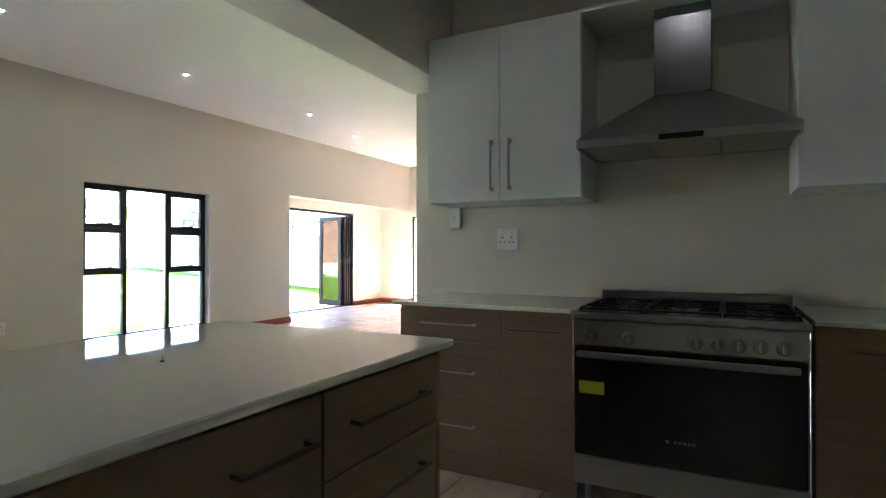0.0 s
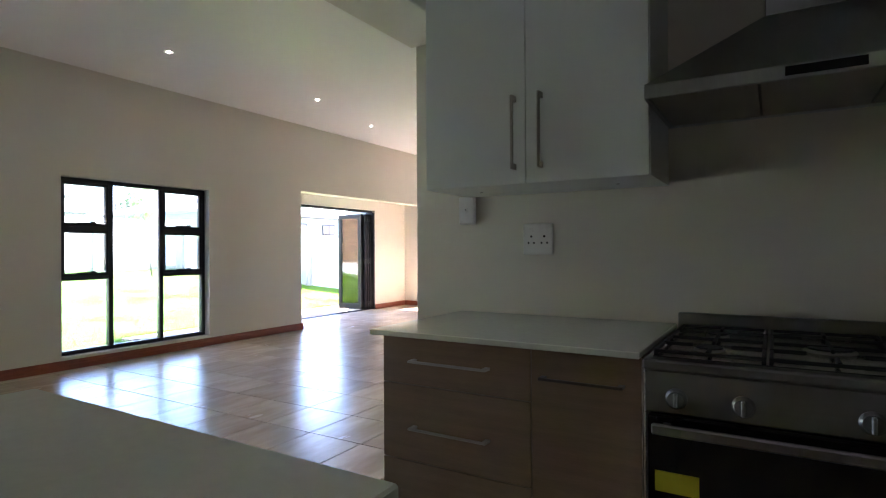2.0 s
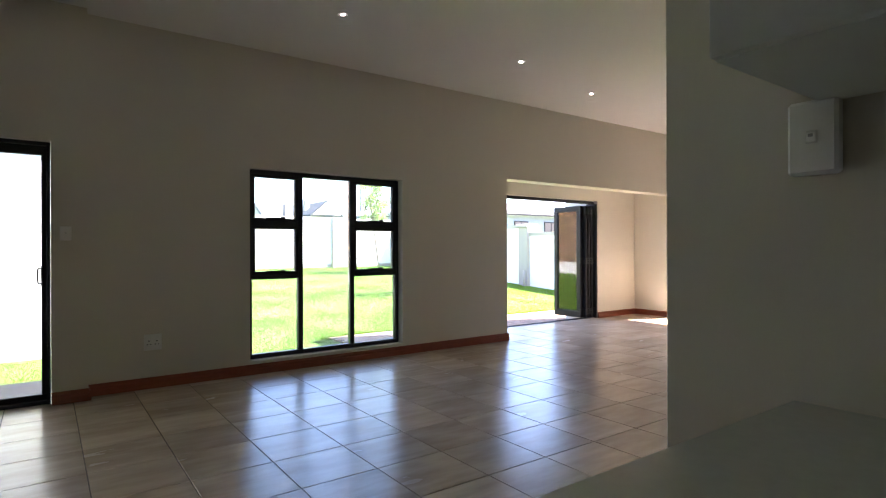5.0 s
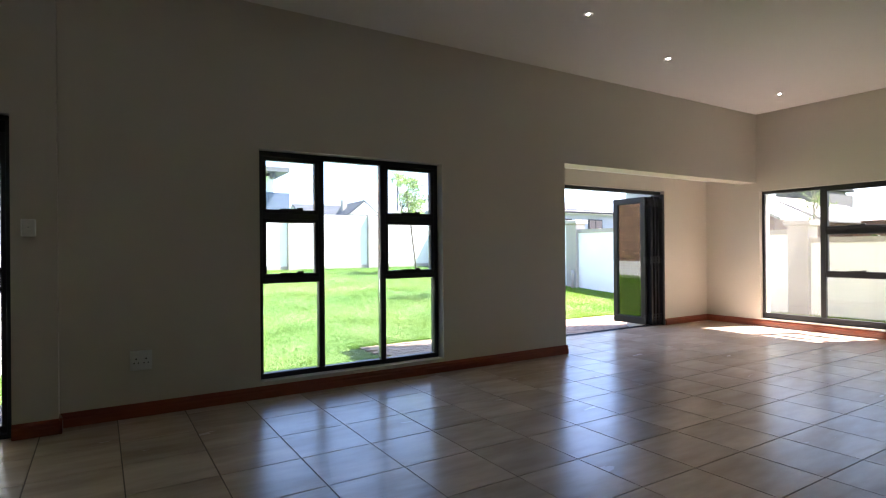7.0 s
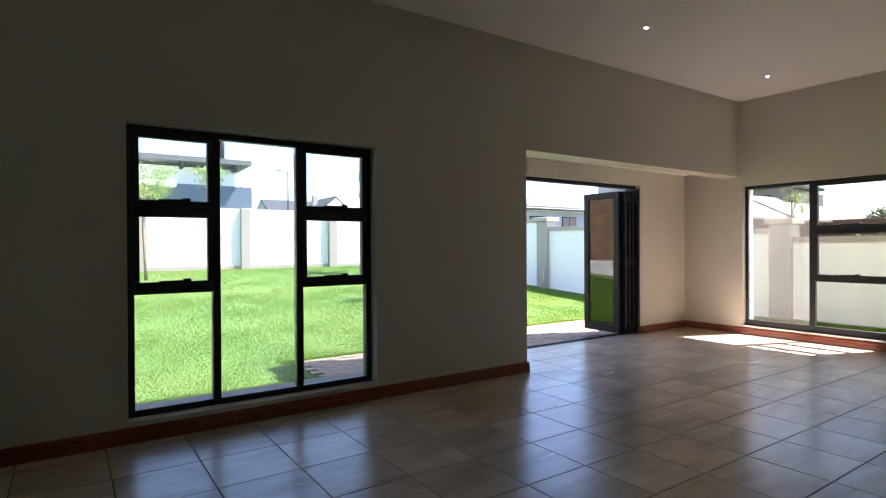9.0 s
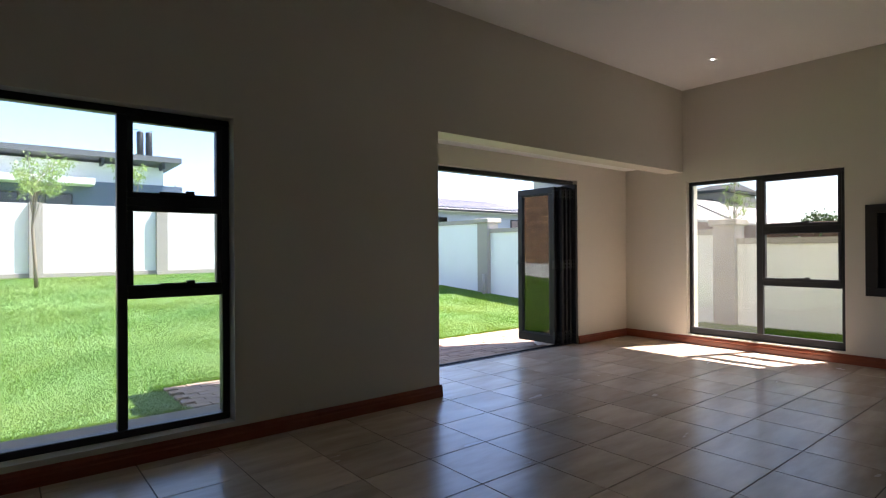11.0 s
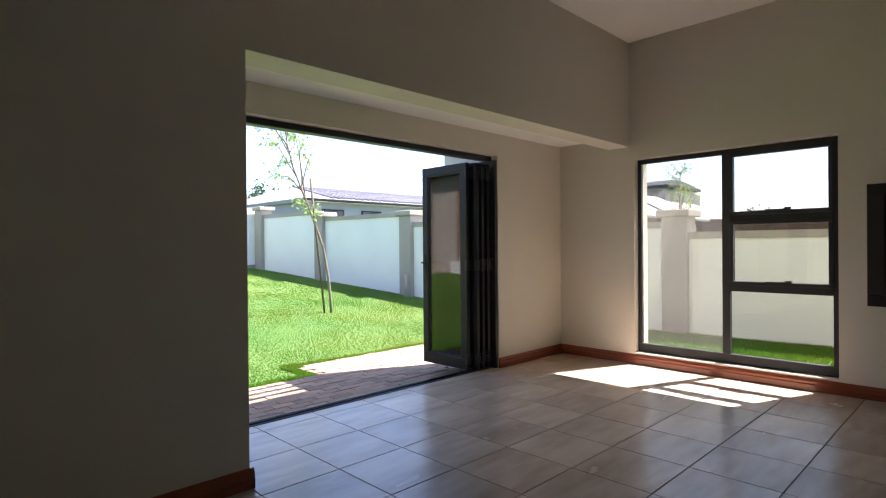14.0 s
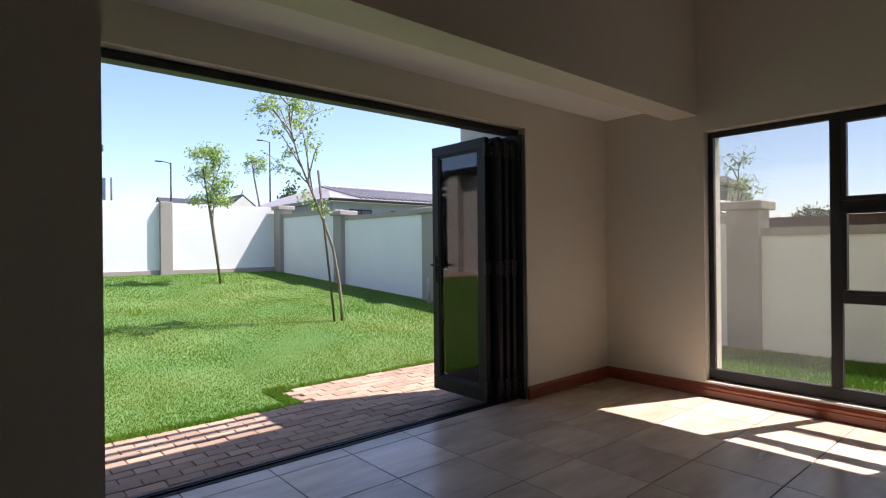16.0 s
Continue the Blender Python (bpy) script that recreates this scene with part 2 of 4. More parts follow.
# ---- mesh builders ----
class Shape:
    """Collects points and faces of one mesh."""

    def __init__(self):
        self.v, self.f, self.smooth = [], [], []

    def face(self, pts, smooth=False):
        i = len(self.v)
        self.v += [tuple(p) for p in pts]
        self.f.append(tuple(range(i, i + len(pts))))
        self.smooth.append(smooth)

    def box(self, x0, x1, y0, y1, z0, z1, bev=0.0):
        lo, hi = (min(x0, x1), min(y0, y1), min(z0, z1)), (max(x0, x1), max(y0, y1), max(z0, z1))
        b = min(bev, *(0.45 * (hi[k] - lo[k]) for k in range(3)))
        i = len(self.v)
        if b <= 0:
            self.v += [(x, y, z) for x in (lo[0], hi[0]) for y in (lo[1], hi[1]) for z in (lo[2], hi[2])]
            for q in ((0, 1, 3, 2), (4, 6, 7, 5), (0, 4, 5, 1), (2, 3, 7, 6), (0, 2, 6, 4), (1, 5, 7, 3)):
                self.f.append(tuple(i + k for k in q))
                self.smooth.append(False)
            return self
        c = [(lo[k] + hi[k]) / 2 for k in range(3)]
        idx = {}
        for s in ((a, d, e) for a in (0, 1) for d in (0, 1) for e in (0, 1)):
            for ax in range(3):
                p = [(hi[k] if s[k] else lo[k]) if k == ax else (hi[k] - b if s[k] else lo[k] + b) for k in range(3)]
                idx[s, ax] = len(self.v)
                self.v.append(tuple(p))

        def add(keys):
            ids = [idx[k] for k in keys]
            p = [Vector(self.v[k]) for k in ids]
            nrm = (p[1] - p[0]).cross(p[2] - p[0])
            mid = sum(p, Vector()) / len(p) - Vector(c)
            self.f.append(tuple(ids if nrm.dot(mid) > 0 else ids[::-1]))
            self.smooth.append(False)

        for ax in range(3):
            o = [k for k in range(3) if k != ax]
            for side in (0, 1):
                ring = []
                for d, e in ((0, 0), (1, 0), (1, 1), (0, 1)):
                    s = [0, 0, 0]
                    s[ax], s[o[0]], s[o[1]] = side, d, e
                    ring.append((tuple(s), ax))
                add(ring)
            for d in (0, 1):
                for e in (0, 1):
                    s0, s1 = [0, 0, 0], [0, 0, 0]
                    s0[o[0]], s0[o[1]], s1[o[0]], s1[o[1]] = d, e, d, e
                    s1[ax] = 1
                    s0, s1 = tuple(s0), tuple(s1)
                    add([(s0, o[0]), (s1, o[0]), (s1, o[1]), (s0, o[1])])
        for s in ((a, d, e) for a in (0, 1) for d in (0, 1) for e in (0, 1)):
            add([(s, 0), (s, 1), (s, 2)])
        return self

    def tube(self, pts, radii, n=10, caps=True):
        """A tapered tube along points."""
        pts = [Vector(p) for p in pts]
        rings = []
        for k, p in enumerate(pts):
            d = (pts[min(k + 1, len(pts) - 1)] - pts[max(k - 1, 0)]).normalized()
            u = d.orthogonal().normalized() if abs(d.z) > 0.9 else d.cross(Vector((0, 0, 1))).normalized()
            if abs(d.z) > 0.9:
                u = (Vector((1, 0, 0)) - d * d.x).normalized()
            w = d.cross(u)
            r = radii[k] if isinstance(radii, (list, tuple)) else radii
            i = len(self.v)
            self.v += [tuple(p + u * (r * math.cos(2 * math.pi * j / n)) + w * (r * math.sin(2 * math.pi * j / n))) for j in range(n)]
            rings.append(i)
        for a, b in zip(rings, rings[1:]):
            for j in range(n):
                self.f.append((a + j, a + (j + 1) % n, b + (j + 1) % n, b + j))
                self.smooth.append(True)
        if caps:
            self.f += [tuple(rings[0] + j for j in reversed(range(n))), tuple(rings[-1] + j for j in range(n))]
            self.smooth += [False, False]
        return self

    def extrude(self, profile, a, b):
        """A closed outline of points (in the plane at a) swept to b: profile points are offsets."""
        a, b = Vector(a), Vector(b)
        n = len(profile)
        i = len(self.v)
        self.v += [tuple(a + Vector(p)) for p in profile] + [tuple(b + Vector(p)) for p in profile]
        for j in range(n):
            self.f.append((i + j, i + (j + 1) % n, i + n + (j + 1) % n, i + n + j))
            self.smooth.append(False)
        self.f += [tuple(i + j for j in reversed(range(n))), tuple(i + n + j for j in range(n))]
        self.smooth += [False, False]
        return self

    def mesh(self, name, material):
        me = bpy.data.meshes.new(name)
        me.from_pydata(self.v, [], self.f)
        me.polygons.foreach_set("use_smooth", self.smooth)
        if material:
            me.materials.append(material)
        bm = bmesh.new()
        bm.from_mesh(me)
        bmesh.ops.recalc_face_normals(bm, faces=bm.faces)
        bm.to_mesh(me)
        bm.free()
        return me


def part(name, shape, material, parent=None, label="", m=None):
    me = shape if isinstance(shape, bpy.types.Mesh) else shape.mesh(name, material)
    ob = new(name, me)
    if parent:
        ob.parent = parent
    if m is not None:
        ob.matrix_basis = m
    if label:
        ob["label"] = label
    return ob


def thing(name, label, category, group="", kind="", m=None):
    ob = new(name)
    if m is not None:
        ob.matrix_basis = m
    return tagged(ob, label, category, group, kind)


def bx(*a, bev=0.0):
    return Shape().box(*a, bev=bev)


def solid(name, shape, material, label="", category="", kind="structure"):
    return tagged(part(name, shape, material), label, category, "", kind)


def holed(axis, c0, c1, u0, u1, z0, z1, holes):
    """A wall along x or y between planes c0 and c1, with rectangular openings (u0, u1, z0, z1)."""
    s = Shape()
    cuts = sorted({u0, u1, *(h[0] for h in holes), *(h[1] for h in holes)})
    for a, b in zip(cuts, cuts[1:]):
        gaps = sorted((h[2], h[3]) for h in holes if h[0] < (a + b) / 2 < h[1])
        z = z0
        for g0, g1 in gaps + [(z1, z1)]:
            if g0 > z:
                s.box(*((a, b, c0, c1) if axis == "x" else (c0, c1, a, b)), z, g0)
            z = max(z, g1)
    return s


# ---- the shell of the house ----
CZ = 3.25
west = holed("y", -7.32, -7.09, 3.10, 11.945, 0, CZ + 0.2, [(4.460, 6.235, 0.132, 2.062), (7.90, 11.945, 0, 2.198)])
solid("wall_west", west, WALL, "plastered beige wall with a window and a wide door alcove", "wall")
solid("wall_west_kitchen", holed("y", -7.25, -6.96, -2.6, 3.10, 0, CZ + 0.2, [(0.85, 2.85, 0.0, 2.12)]), WALL, "plastered beige wall with a glass sliding door", "wall")
solid("wall_alcove_south", bx(-8.70, -7.32, 7.56, 7.90, -0.3, 2.55), WALL, "plastered side wall of the door alcove", "wall")
solid("wall_alcove_west", holed("y", -8.19, -7.92, 7.90, 12.2, -0.3, 2.55, [(7.905, 10.85, -0.3, 2.094)]), WALL, "plastered wall with a wide folding door", "wall")
solid("alcove_ceiling", bx(-7.92, -7.32, 7.90, 11.945, 2.305, 2.37), CEIL, "white painted alcove ceiling", "ceiling")
solid("wall_north", holed("x", 11.945, 12.24, -7.92, 1.8, 0, CZ + 0.2, [(-7.047, -5.347, 0.118, 2.066), (-4.99, -3.55, 0.0, 0.70)]), WALL, "plastered beige wall with a window and a log niche", "wall")
solid("wall_niche", Shape().box(-5.1, -3.45, 12.5, 12.6, 0, 0.8).box(-5.1, -4.99, 12.2, 12.5, 0, 0.8).box(-3.55, -3.45, 12.2, 12.5, 0, 0.8)
      .box(-5.1, -3.45, 12.2, 12.6, 0.7, 0.8), WALL, "plastered log niche under the fireplace", "wall")
solid("wall_kitchen", bx(-2.28, 1.8, 3.99, 4.12, 0, CZ + 0.2, bev=0.004), WALL, "plastered kitchen wall behind the cooker", "wall")
solid("wall_east", bx(1.8, 2.0, -2.6, 12.2, 0, CZ + 0.2), WALL, "plain plastered wall", "wall")
solid("wall_south", bx(-6.96, 1.8, -2.8, -2.6, 0, CZ + 0.2), WALL, "plain plastered wall", "wall")
solid("ceiling", bx(-7.09, 1.8, -2.6, 11.945, CZ, CZ + 0.15), CEIL, "white painted flat ceiling with downlights", "ceiling")
solid("kitchen_beam", bx(-2.31, -1.995, -2.6, 3.99, 2.325, CZ, bev=0.005), WALL, "plastered downstand beam beside the kitchen", "beam")
solid("roof", bx(-7.40, 2.1, -2.9, 12.3, CZ + 0.201, CZ + 0.4), SLATE, "flat roof of the house", "roof")
solid("alcove_roof", bx(-8.19, -7.321, 7.56, 12.2, 2.551, 2.66), SLATE, "low flat roof over the door alcove", "roof")
solid("pier", bx(-8.70, -8.191, 10.88, 11.32, -0.3, 2.60, bev=0.01), REVEAL, "plastered pier beside the folding door", "pier")

# ---- skirting boards ----
def skirting(name, a, b, inward):
    """Moulded board 0.10 high along a to b on the floor; inward: unit direction into the room."""
    ix, iy = inward
    prof = [(0, 0), (0.020, 0), (0.020, 0.052), (0.015, 0.058), (0.015, 0.070), (0.017, 0.076), (0.010, 0.088), (0.006, 0.098), (0, 0.100)]
    s = Shape().extrude([(ix * d, iy * d, z) for d, z in prof], (*a, 0.001), (*b, 0.001))
    return solid(name, s, MAHOGANY, "reddish-brown varnished wooden skirting board on the tiles", "skirting")


skirting("baseboard_west", (-7.09, 3.10), (-7.09, 7.92), (1, 0))
skirting("baseboard_jamb", (-7.07, 7.90), (-7.92, 7.90), (0, 1))
skirting("baseboard_kitchen_door", (-6.96, 2.85), (-6.96, 3.12), (1, 0))
skirting("baseboard_step", (-6.94, 3.10), (-7.09, 3.10), (0, 1))
skirting("baseboard_alcove", (-7.92, 10.85), (-7.92, 11.945), (1, 0))
skirting("baseboard_north", (-7.92, 11.945), (-4.97, 11.945), (0, -1))
skirting("baseboard_niche_side", (-4.99, 11.925), (-4.99, 12.5), (1, 0))
skirting("baseboard_niche", (-4.99, 12.5), (-3.55, 12.5), (0, -1))
skirting("baseboard_pier", (-2.28, 3.99), (-2.28, 4.12), (-1, 0))


# ---- windows ----
def bar(parent, name, axis, c, d, u0, u1, z0, z1, material=None, bev=0.004, label=""):
    """A frame member in a wall plane: c is the plane, d the depth either side."""
    s = bx(c - d, c + d, u0, u1, z0, z1, bev=bev) if axis == "y" else bx(u0, u1, c - d, c + d, z0, z1, bev=bev)
    return part(name, s, material or VEILEDALU, parent, label)


def pane(parent, axis, c, u0, u1, z0, z1, glass=None):
    s = bx(c - 0.003, c + 0.003, u0, u1, z0, z1) if axis == "y" else bx(u0, u1, c - 0.003, c + 0.003, z0, z1)
    ob = part("pane", s, glass or GLASS, parent, "clear glass pane")
    ob.visible_shadow = False
    return ob


def sash(parent, axis, c, u0, u1, z0, z1, inner, glass=None):
    """An opening light: its own frame, pane and stay."""
    w = 0.032
    s = Shape()
    for a, b, e, f in ((u0, u1, z1 - w, z1), (u0, u1, z0, z0 + w), (u0, u0 + w, z0 + w, z1 - w), (u1 - w, u1, z0 + w, z1 - w)):
        if axis == "y":
            s.box(c - 0.028, c + 0.028, a, b, e, f, bev=0.004)
        else:
            s.box(a, b, c - 0.028, c + 0.028, e, f, bev=0.004)
    ob = part("sash", s, VEILEDALU, parent)
    g = pane(ob, axis, c, u0 + w, u1 - w, z0 + w, z1 - w, glass)
    m = (u0 + u1) / 2
    h = Shape()
    p = c + inner * 0.034
    for a, b, e, f, d in ((m - 0.10, m + 0.10, z0 + w - 0.006, z0 + w + 0.008, 0.012), (m + 0.05, m + 0.10, z0 + w + 0.006, z0 + w + 0.020, 0.014)):
        if axis == "y":
            h.box(p - d, p + d, a, b, e, f, bev=0.003)
        else:
            h.box(a, b, p - d, p + d, e, f, bev=0.003)
    part("stay", h, RUBBER, ob, "black window stay")
    return ob


def frame_of(parent, axis, c, u0, u1, z0, z1, w=0.044, d=0.035):
    bar(parent, "frame_head", axis, c, d, u0, u1, z1 - w, z1)
    bar(parent, "frame_sill", axis, c, d, u0, u1, z0, z0 + w)
    bar(parent, "frame_jamb", axis, c, d, u0, u0 + w, z0 + w, z1 - w)
    bar(parent, "frame_jamb", axis, c, d, u1 - w, u1, z0 + w, z1 - w)


# west window: three columns, opening lights in the outer two
w1 = thing("window_1", "charcoal aluminium window with opening side lights", "window", kind="structure")
WX = -7.215
frame_of(w1, "y", WX, 4.463, 6.232, 0.135, 2.059)
for y in (5.020, 5.626):
    bar(w1, "mullion", "y", WX, 0.033, y - 0.026, y + 0.026, 0.179, 2.015)
for u0, u1 in ((4.507, 4.994), (5.652, 6.188)):
    for z in (1.512, 0.962):
        bar(w1, "transom", "y", WX, 0.033, u0, u1, z - 0.024, z + 0.024)
    sash(w1, "y", WX + 0.004, u0, u1, 1.536, 2.015, 1, VEILGLASS)
    sash(w1, "y", WX + 0.004, u0, u1, 0.986, 1.488, 1, VEILGLASS)
    pane(w1, "y", WX, u0, u1, 0.179, 0.938, VEILGLASS)
pane(w1, "y", WX, 5.048, 5.598, 0.179, 2.015, VEILGLASS)
solid("window_sill", bx(-7.18, -7.09, 4.463, 6.232, 0.1325, 0.1345), WALL, "painted plaster window sill", "sill")

# north window: fixed light beside a column with two transoms
w2 = thing("window_2", "charcoal aluminium window with a large fixed light", "window", kind="structure")
NY = 12.040
bar(w2, "frame_head", "x", NY, 0.022, -7.044, -5.350, 2.019, 2.063)
bar(w2, "frame_sill", "x", NY, 0.028, -7.044, -5.350, 0.121, 0.205)
bar(w2, "frame_jamb", "x", NY, 0.022, -7.044, -7.006, 0.205, 2.019)
bar(w2, "frame_jamb", "x", NY, 0.022, -5.394, -5.350, 0.205, 2.019)
bar(w2, "mullion", "x", NY, 0.026, -6.236, -6.170, 0.205, 2.019)
for z0, z1 in ((1.408, 1.462), (0.776, 0.836)):
    bar(w2, "transom", "x", NY, 0.024, -6.170, -5.394, z0, z1)
sash(w2, "x", NY - 0.006, -6.172, -5.392, 1.462, 2.021, -1, TINTGLASS)
sash(w2, "x", NY - 0.006, -6.172, -5.392, 0.836, 1.408, -1, TINTGLASS)
pane(w2, "x", NY, -7.006, -6.236, 0.205, 2.019, REFLECTGLASS)
pane(w2, "x", NY, -6.170, -5.394, 0.205, 0.776, TINTGLASS)

# glass sliding door of the kitchen side
d1 = thing("door_1", "closed charcoal aluminium sliding door with clear glass", "door", kind="structure")
DX = -7.07
frame_of(d1, "y", DX, 0.852, 2.848, 0.0, 2.118, w=0.028, d=0.05)
for u0, u1, x in ((0.875, 1.885, DX + 0.02), (1.815, 2.832, DX - 0.02)):
    s = Shape()
    for a, b, e, f in ((u0, u1, 2.016, 2.092), (u0, u1, 0.028, 0.075), (u0, u0 + 0.045, 0.075, 2.016), (u1 - 0.045, u1, 0.075, 2.016)):
        s.box(x - 0.018, x + 0.018, a, b, e, f, bev=0.004)
    lf = part("sliding_leaf", s, VEILEDALU, d1)
    pane(lf, "y", x, u0 + 0.045, u1 - 0.045, 0.075, 2.016, VEILGLASS)
hd = Shape().tube([(DX + 0.010, 2.796, 0.975), (DX + 0.034, 2.770, 0.975), (DX + 0.034, 2.763, 0.985), (DX + 0.034, 2.763, 1.088), (DX + 0.034, 2.770, 1.098), (DX + 0.010, 2.796, 1.098)], 0.007, 8)
part("door_handle", hd.box(DX - 0.001, DX + 0.011, 2.784, 2.804, 0.955, 1.118, bev=0.003), RUBBER, d1, "black D-shaped pull handle")



# ---- folding door ----
d2 = thing("door_2", "charcoal aluminium folding door with leaves stacked open", "door", kind="structure")
FX = -8.035
bar(d2, "frame_head", "y", FX, 0.045, 7.905, 10.848, 2.046, 2.092)
bar(d2, "frame_jamb", "y", FX, 0.045, 7.905, 7.955, 0.0, 2.046)
bar(d2, "frame_jamb", "y", -8.033, 0.110, 10.808, 10.848, 0.004, 2.046)
part("floor_track", Shape().box(FX - 0.05, FX + 0.05, 7.955, 10.808, -0.028, 0.004, bev=0.002).box(FX - 0.016, FX - 0.008, 7.955, 10.808, 0.004, 0.012)
     .box(FX + 0.008, FX + 0.016, 7.955, 10.808, 0.004, 0.012), ALU, d2, "grooved charcoal floor track")


def folding_leaf(y, first):
    x0, x1, z0, z1, w = -8.645, (-8.022 if first else -7.965), 0.018, 2.005, 0.082
    s = Shape()
    for a, b, e, f in ((x0, x1, z1 - w, z1), (x0, x1, z0, z0 + 0.105), (x0, x0 + w, z0 + 0.105, z1 - w), (x1 - w, x1, z0 + 0.105, z1 - w)):
        s.box(a, b, y - 0.022, y + 0.022, e, f, bev=0.005)
    lf = part("leaf", s, ALU, d2)
    pane(lf, "x", y, x0 + w, x1 - w, z0 + 0.105, z1 - w, LEAFGLASS)
    beads = Shape()
    for a, b, e, f in ((x0 + w, x1 - w, z1 - w - 0.014, z1 - w), (x0 + w, x1 - w, z0 + 0.105, z0 + 0.119),
                       (x0 + w, x0 + w + 0.014, z0 + 0.119, z1 - w - 0.014), (x1 - w - 0.014, x1 - w, z0 + 0.119, z1 - w - 0.014)):
        beads.box(a, b, y - 0.016, y + 0.016, e, f, bev=0.004)
    part("glazing_bead", beads, RUBBER, lf)
    for z in (0.12, 1.02, 1.91):
        k = Shape()
        for q in (-0.045, 0.0, 0.045):
            k.tube([(x1 + 0.008, y + 0.035, z + q - 0.02), (x1 + 0.008, y + 0.035, z + q + 0.02)], 0.011, 8)
        k.box(x1 - 0.03, x1 + 0.004, y - 0.026, y + 0.034, z - 0.05, z + 0.05, bev=0.003)
        part("hinge", k, RUBBER, lf, "black door hinge")
    if first:
        k = Shape().box(x0 + 0.022, x0 + 0.052, y - 0.032, y - 0.022, 0.90, 1.12, bev=0.004)
        k.tube([(x0 + 0.037, y - 0.03, 1.04), (x0 + 0.037, y - 0.07, 1.04), (x0 + 0.055, y - 0.075, 1.04), (x0 + 0.155, y - 0.072, 1.036)], 0.009, 8)
        k.tube([(x0 + 0.037, y - 0.034, 0.95), (x0 + 0.037, y - 0.022, 0.95)], 0.010, 8)
        part("lever_handle", k, RUBBER, lf, "black lever handle")
        part("lock_edge", bx(x0 - 0.003, x0, y - 0.012, y + 0.012, 0.88, 1.14), SATIN, lf)


for i in range(4):
    folding_leaf(10.530 + 0.076 * i, i == 0)

# ---- fireplace on the north wall ----
fp = thing("fireplace", "dark brown steel built-in fireplace set in the wall", "fireplace")
part("surround", Shape().box(-5.155, -3.40, 11.86, 11.944, 1.56, 1.645, bev=0.004).box(-5.155, -3.40, 11.86, 11.944, 0.725, 0.81, bev=0.004)
     .box(-5.155, -5.05, 11.86, 11.944, 0.81, 1.56, bev=0.004).box(-3.50, -3.40, 11.86, 11.944, 0.81, 1.56, bev=0.004), BRONZE, fp)
part("firebox", bx(-5.05, -3.50, 11.915, 11.94, 0.81, 1.56), DARK, fp, "black firebox door")
part("inner_frame", Shape().box(-5.05, -3.50, 11.895, 11.915, 1.50, 1.56).box(-5.05, -5.00, 11.895, 11.915, 0.81, 1.50), DARK, fp)


# ---- switches, sockets, downlights ----
def socket(name, label, m, double=True):
    """A cover plate with its face towards -y of its own space, centred on the origin."""
    w, h = (0.145, 0.145) if double else (0.105, 0.105)
    s = thing(name, label, "socket", m=m)
    part("plate", bx(-w / 2, w / 2, -0.012, -0.0005, -h / 2, h / 2, bev=0.004), PLASTIC, s)
    for cx in ((-0.032, 0.032) if double else (0,)):
        part("pin_hole", Shape().tube([(cx, -0.0128, 0.012), (cx, -0.0118, 0.012)], 0.0054, 8), DARK, s, "dark round pin hole")
        for dx in (-0.0135, 0.0135):
            part("pin_hole", Shape().tube([(cx + dx, -0.0128, -0.018), (cx + dx, -0.0118, -0.018)], 0.0046, 8), DARK, s, "dark round pin hole")
    for cx in ((-0.032, 0.032) if double else (0.03,)):
        part("rocker", bx(cx - 0.011, cx + 0.011, -0.017, -0.011, 0.030, 0.050, bev=0.003), PLASTIC, s)
    return s


def switch(name, label, m, w=0.075, h=0.13):
    s = thing(name, label, "switch", m=m)
    part("plate", bx(-w / 2, w / 2, -0.03, -0.0005, -h / 2, h / 2, bev=0.006), PLASTIC, s)
    part("rocker", bx(-0.010, 0.010, -0.035, -0.029, -0.012, 0.012, bev=0.003), PLASTIC, s)
    part("mark", bx(-0.004, 0.004, -0.0354, -0.0349, 0.000, 0.006), GREYPRINT, s)
    return s


socket("wall_socket", "white double socket on the beige kitchen wall", pose(-1.598, 3.99, 1.300))
switch("isolator_switch", "white isolator switch under the wall cabinet", pose(-1.966, 3.99, 1.446), 0.084, 0.138)
socket("wall_socket", "white double socket low on the beige wall", pose(-7.09, 3.596, 0.415, rz=90))
switch("light_switch", "white light switch beside the sliding door", pose(-6.96, 2.947, 1.38, rz=90), 0.08, 0.115)


def downlight(x, y, lens=0.0125):
    d = thing("downlight", "small round recessed downlight, lit, in the ceiling", "downlight", "ceiling downlights", m=pose(x, y, CZ))
    ring = Shape()
    n = 20
    for k in range(n):
        a0, a1 = 2 * math.pi * k / n, 2 * math.pi * (k + 1) / n
        for r0, z0, r1, z1 in ((0.040, -0.001, 0.036, -0.006), (0.036, -0.006, 0.022, -0.004), (0.022, -0.004, 0.0135, -0.0012)):
            ring.face([(r0 * math.cos(a0), r0 * math.sin(a0), z0), (r0 * math.cos(a1), r0 * math.sin(a1), z0),
                       (r1 * math.cos(a1), r1 * math.sin(a1), z1), (r1 * math.cos(a0), r1 * math.sin(a0), z1)], True)
    part("trim", ring, SATIN, d, "satin metal trim ring")
    part("bulb", Shape().tube([(0, 0, -0.0006), (0, 0, -0.0030)], lens, 16), LAMP, d, "glowing lens")


for x, y in ((-5.76, 3.04), (-5.85, 4.88), (-5.83, 6.96), (-6.19, 8.56), (-6.29, 11.05)):
    downlight(x, y)
downlight(-0.62, 1.70, 0.012)


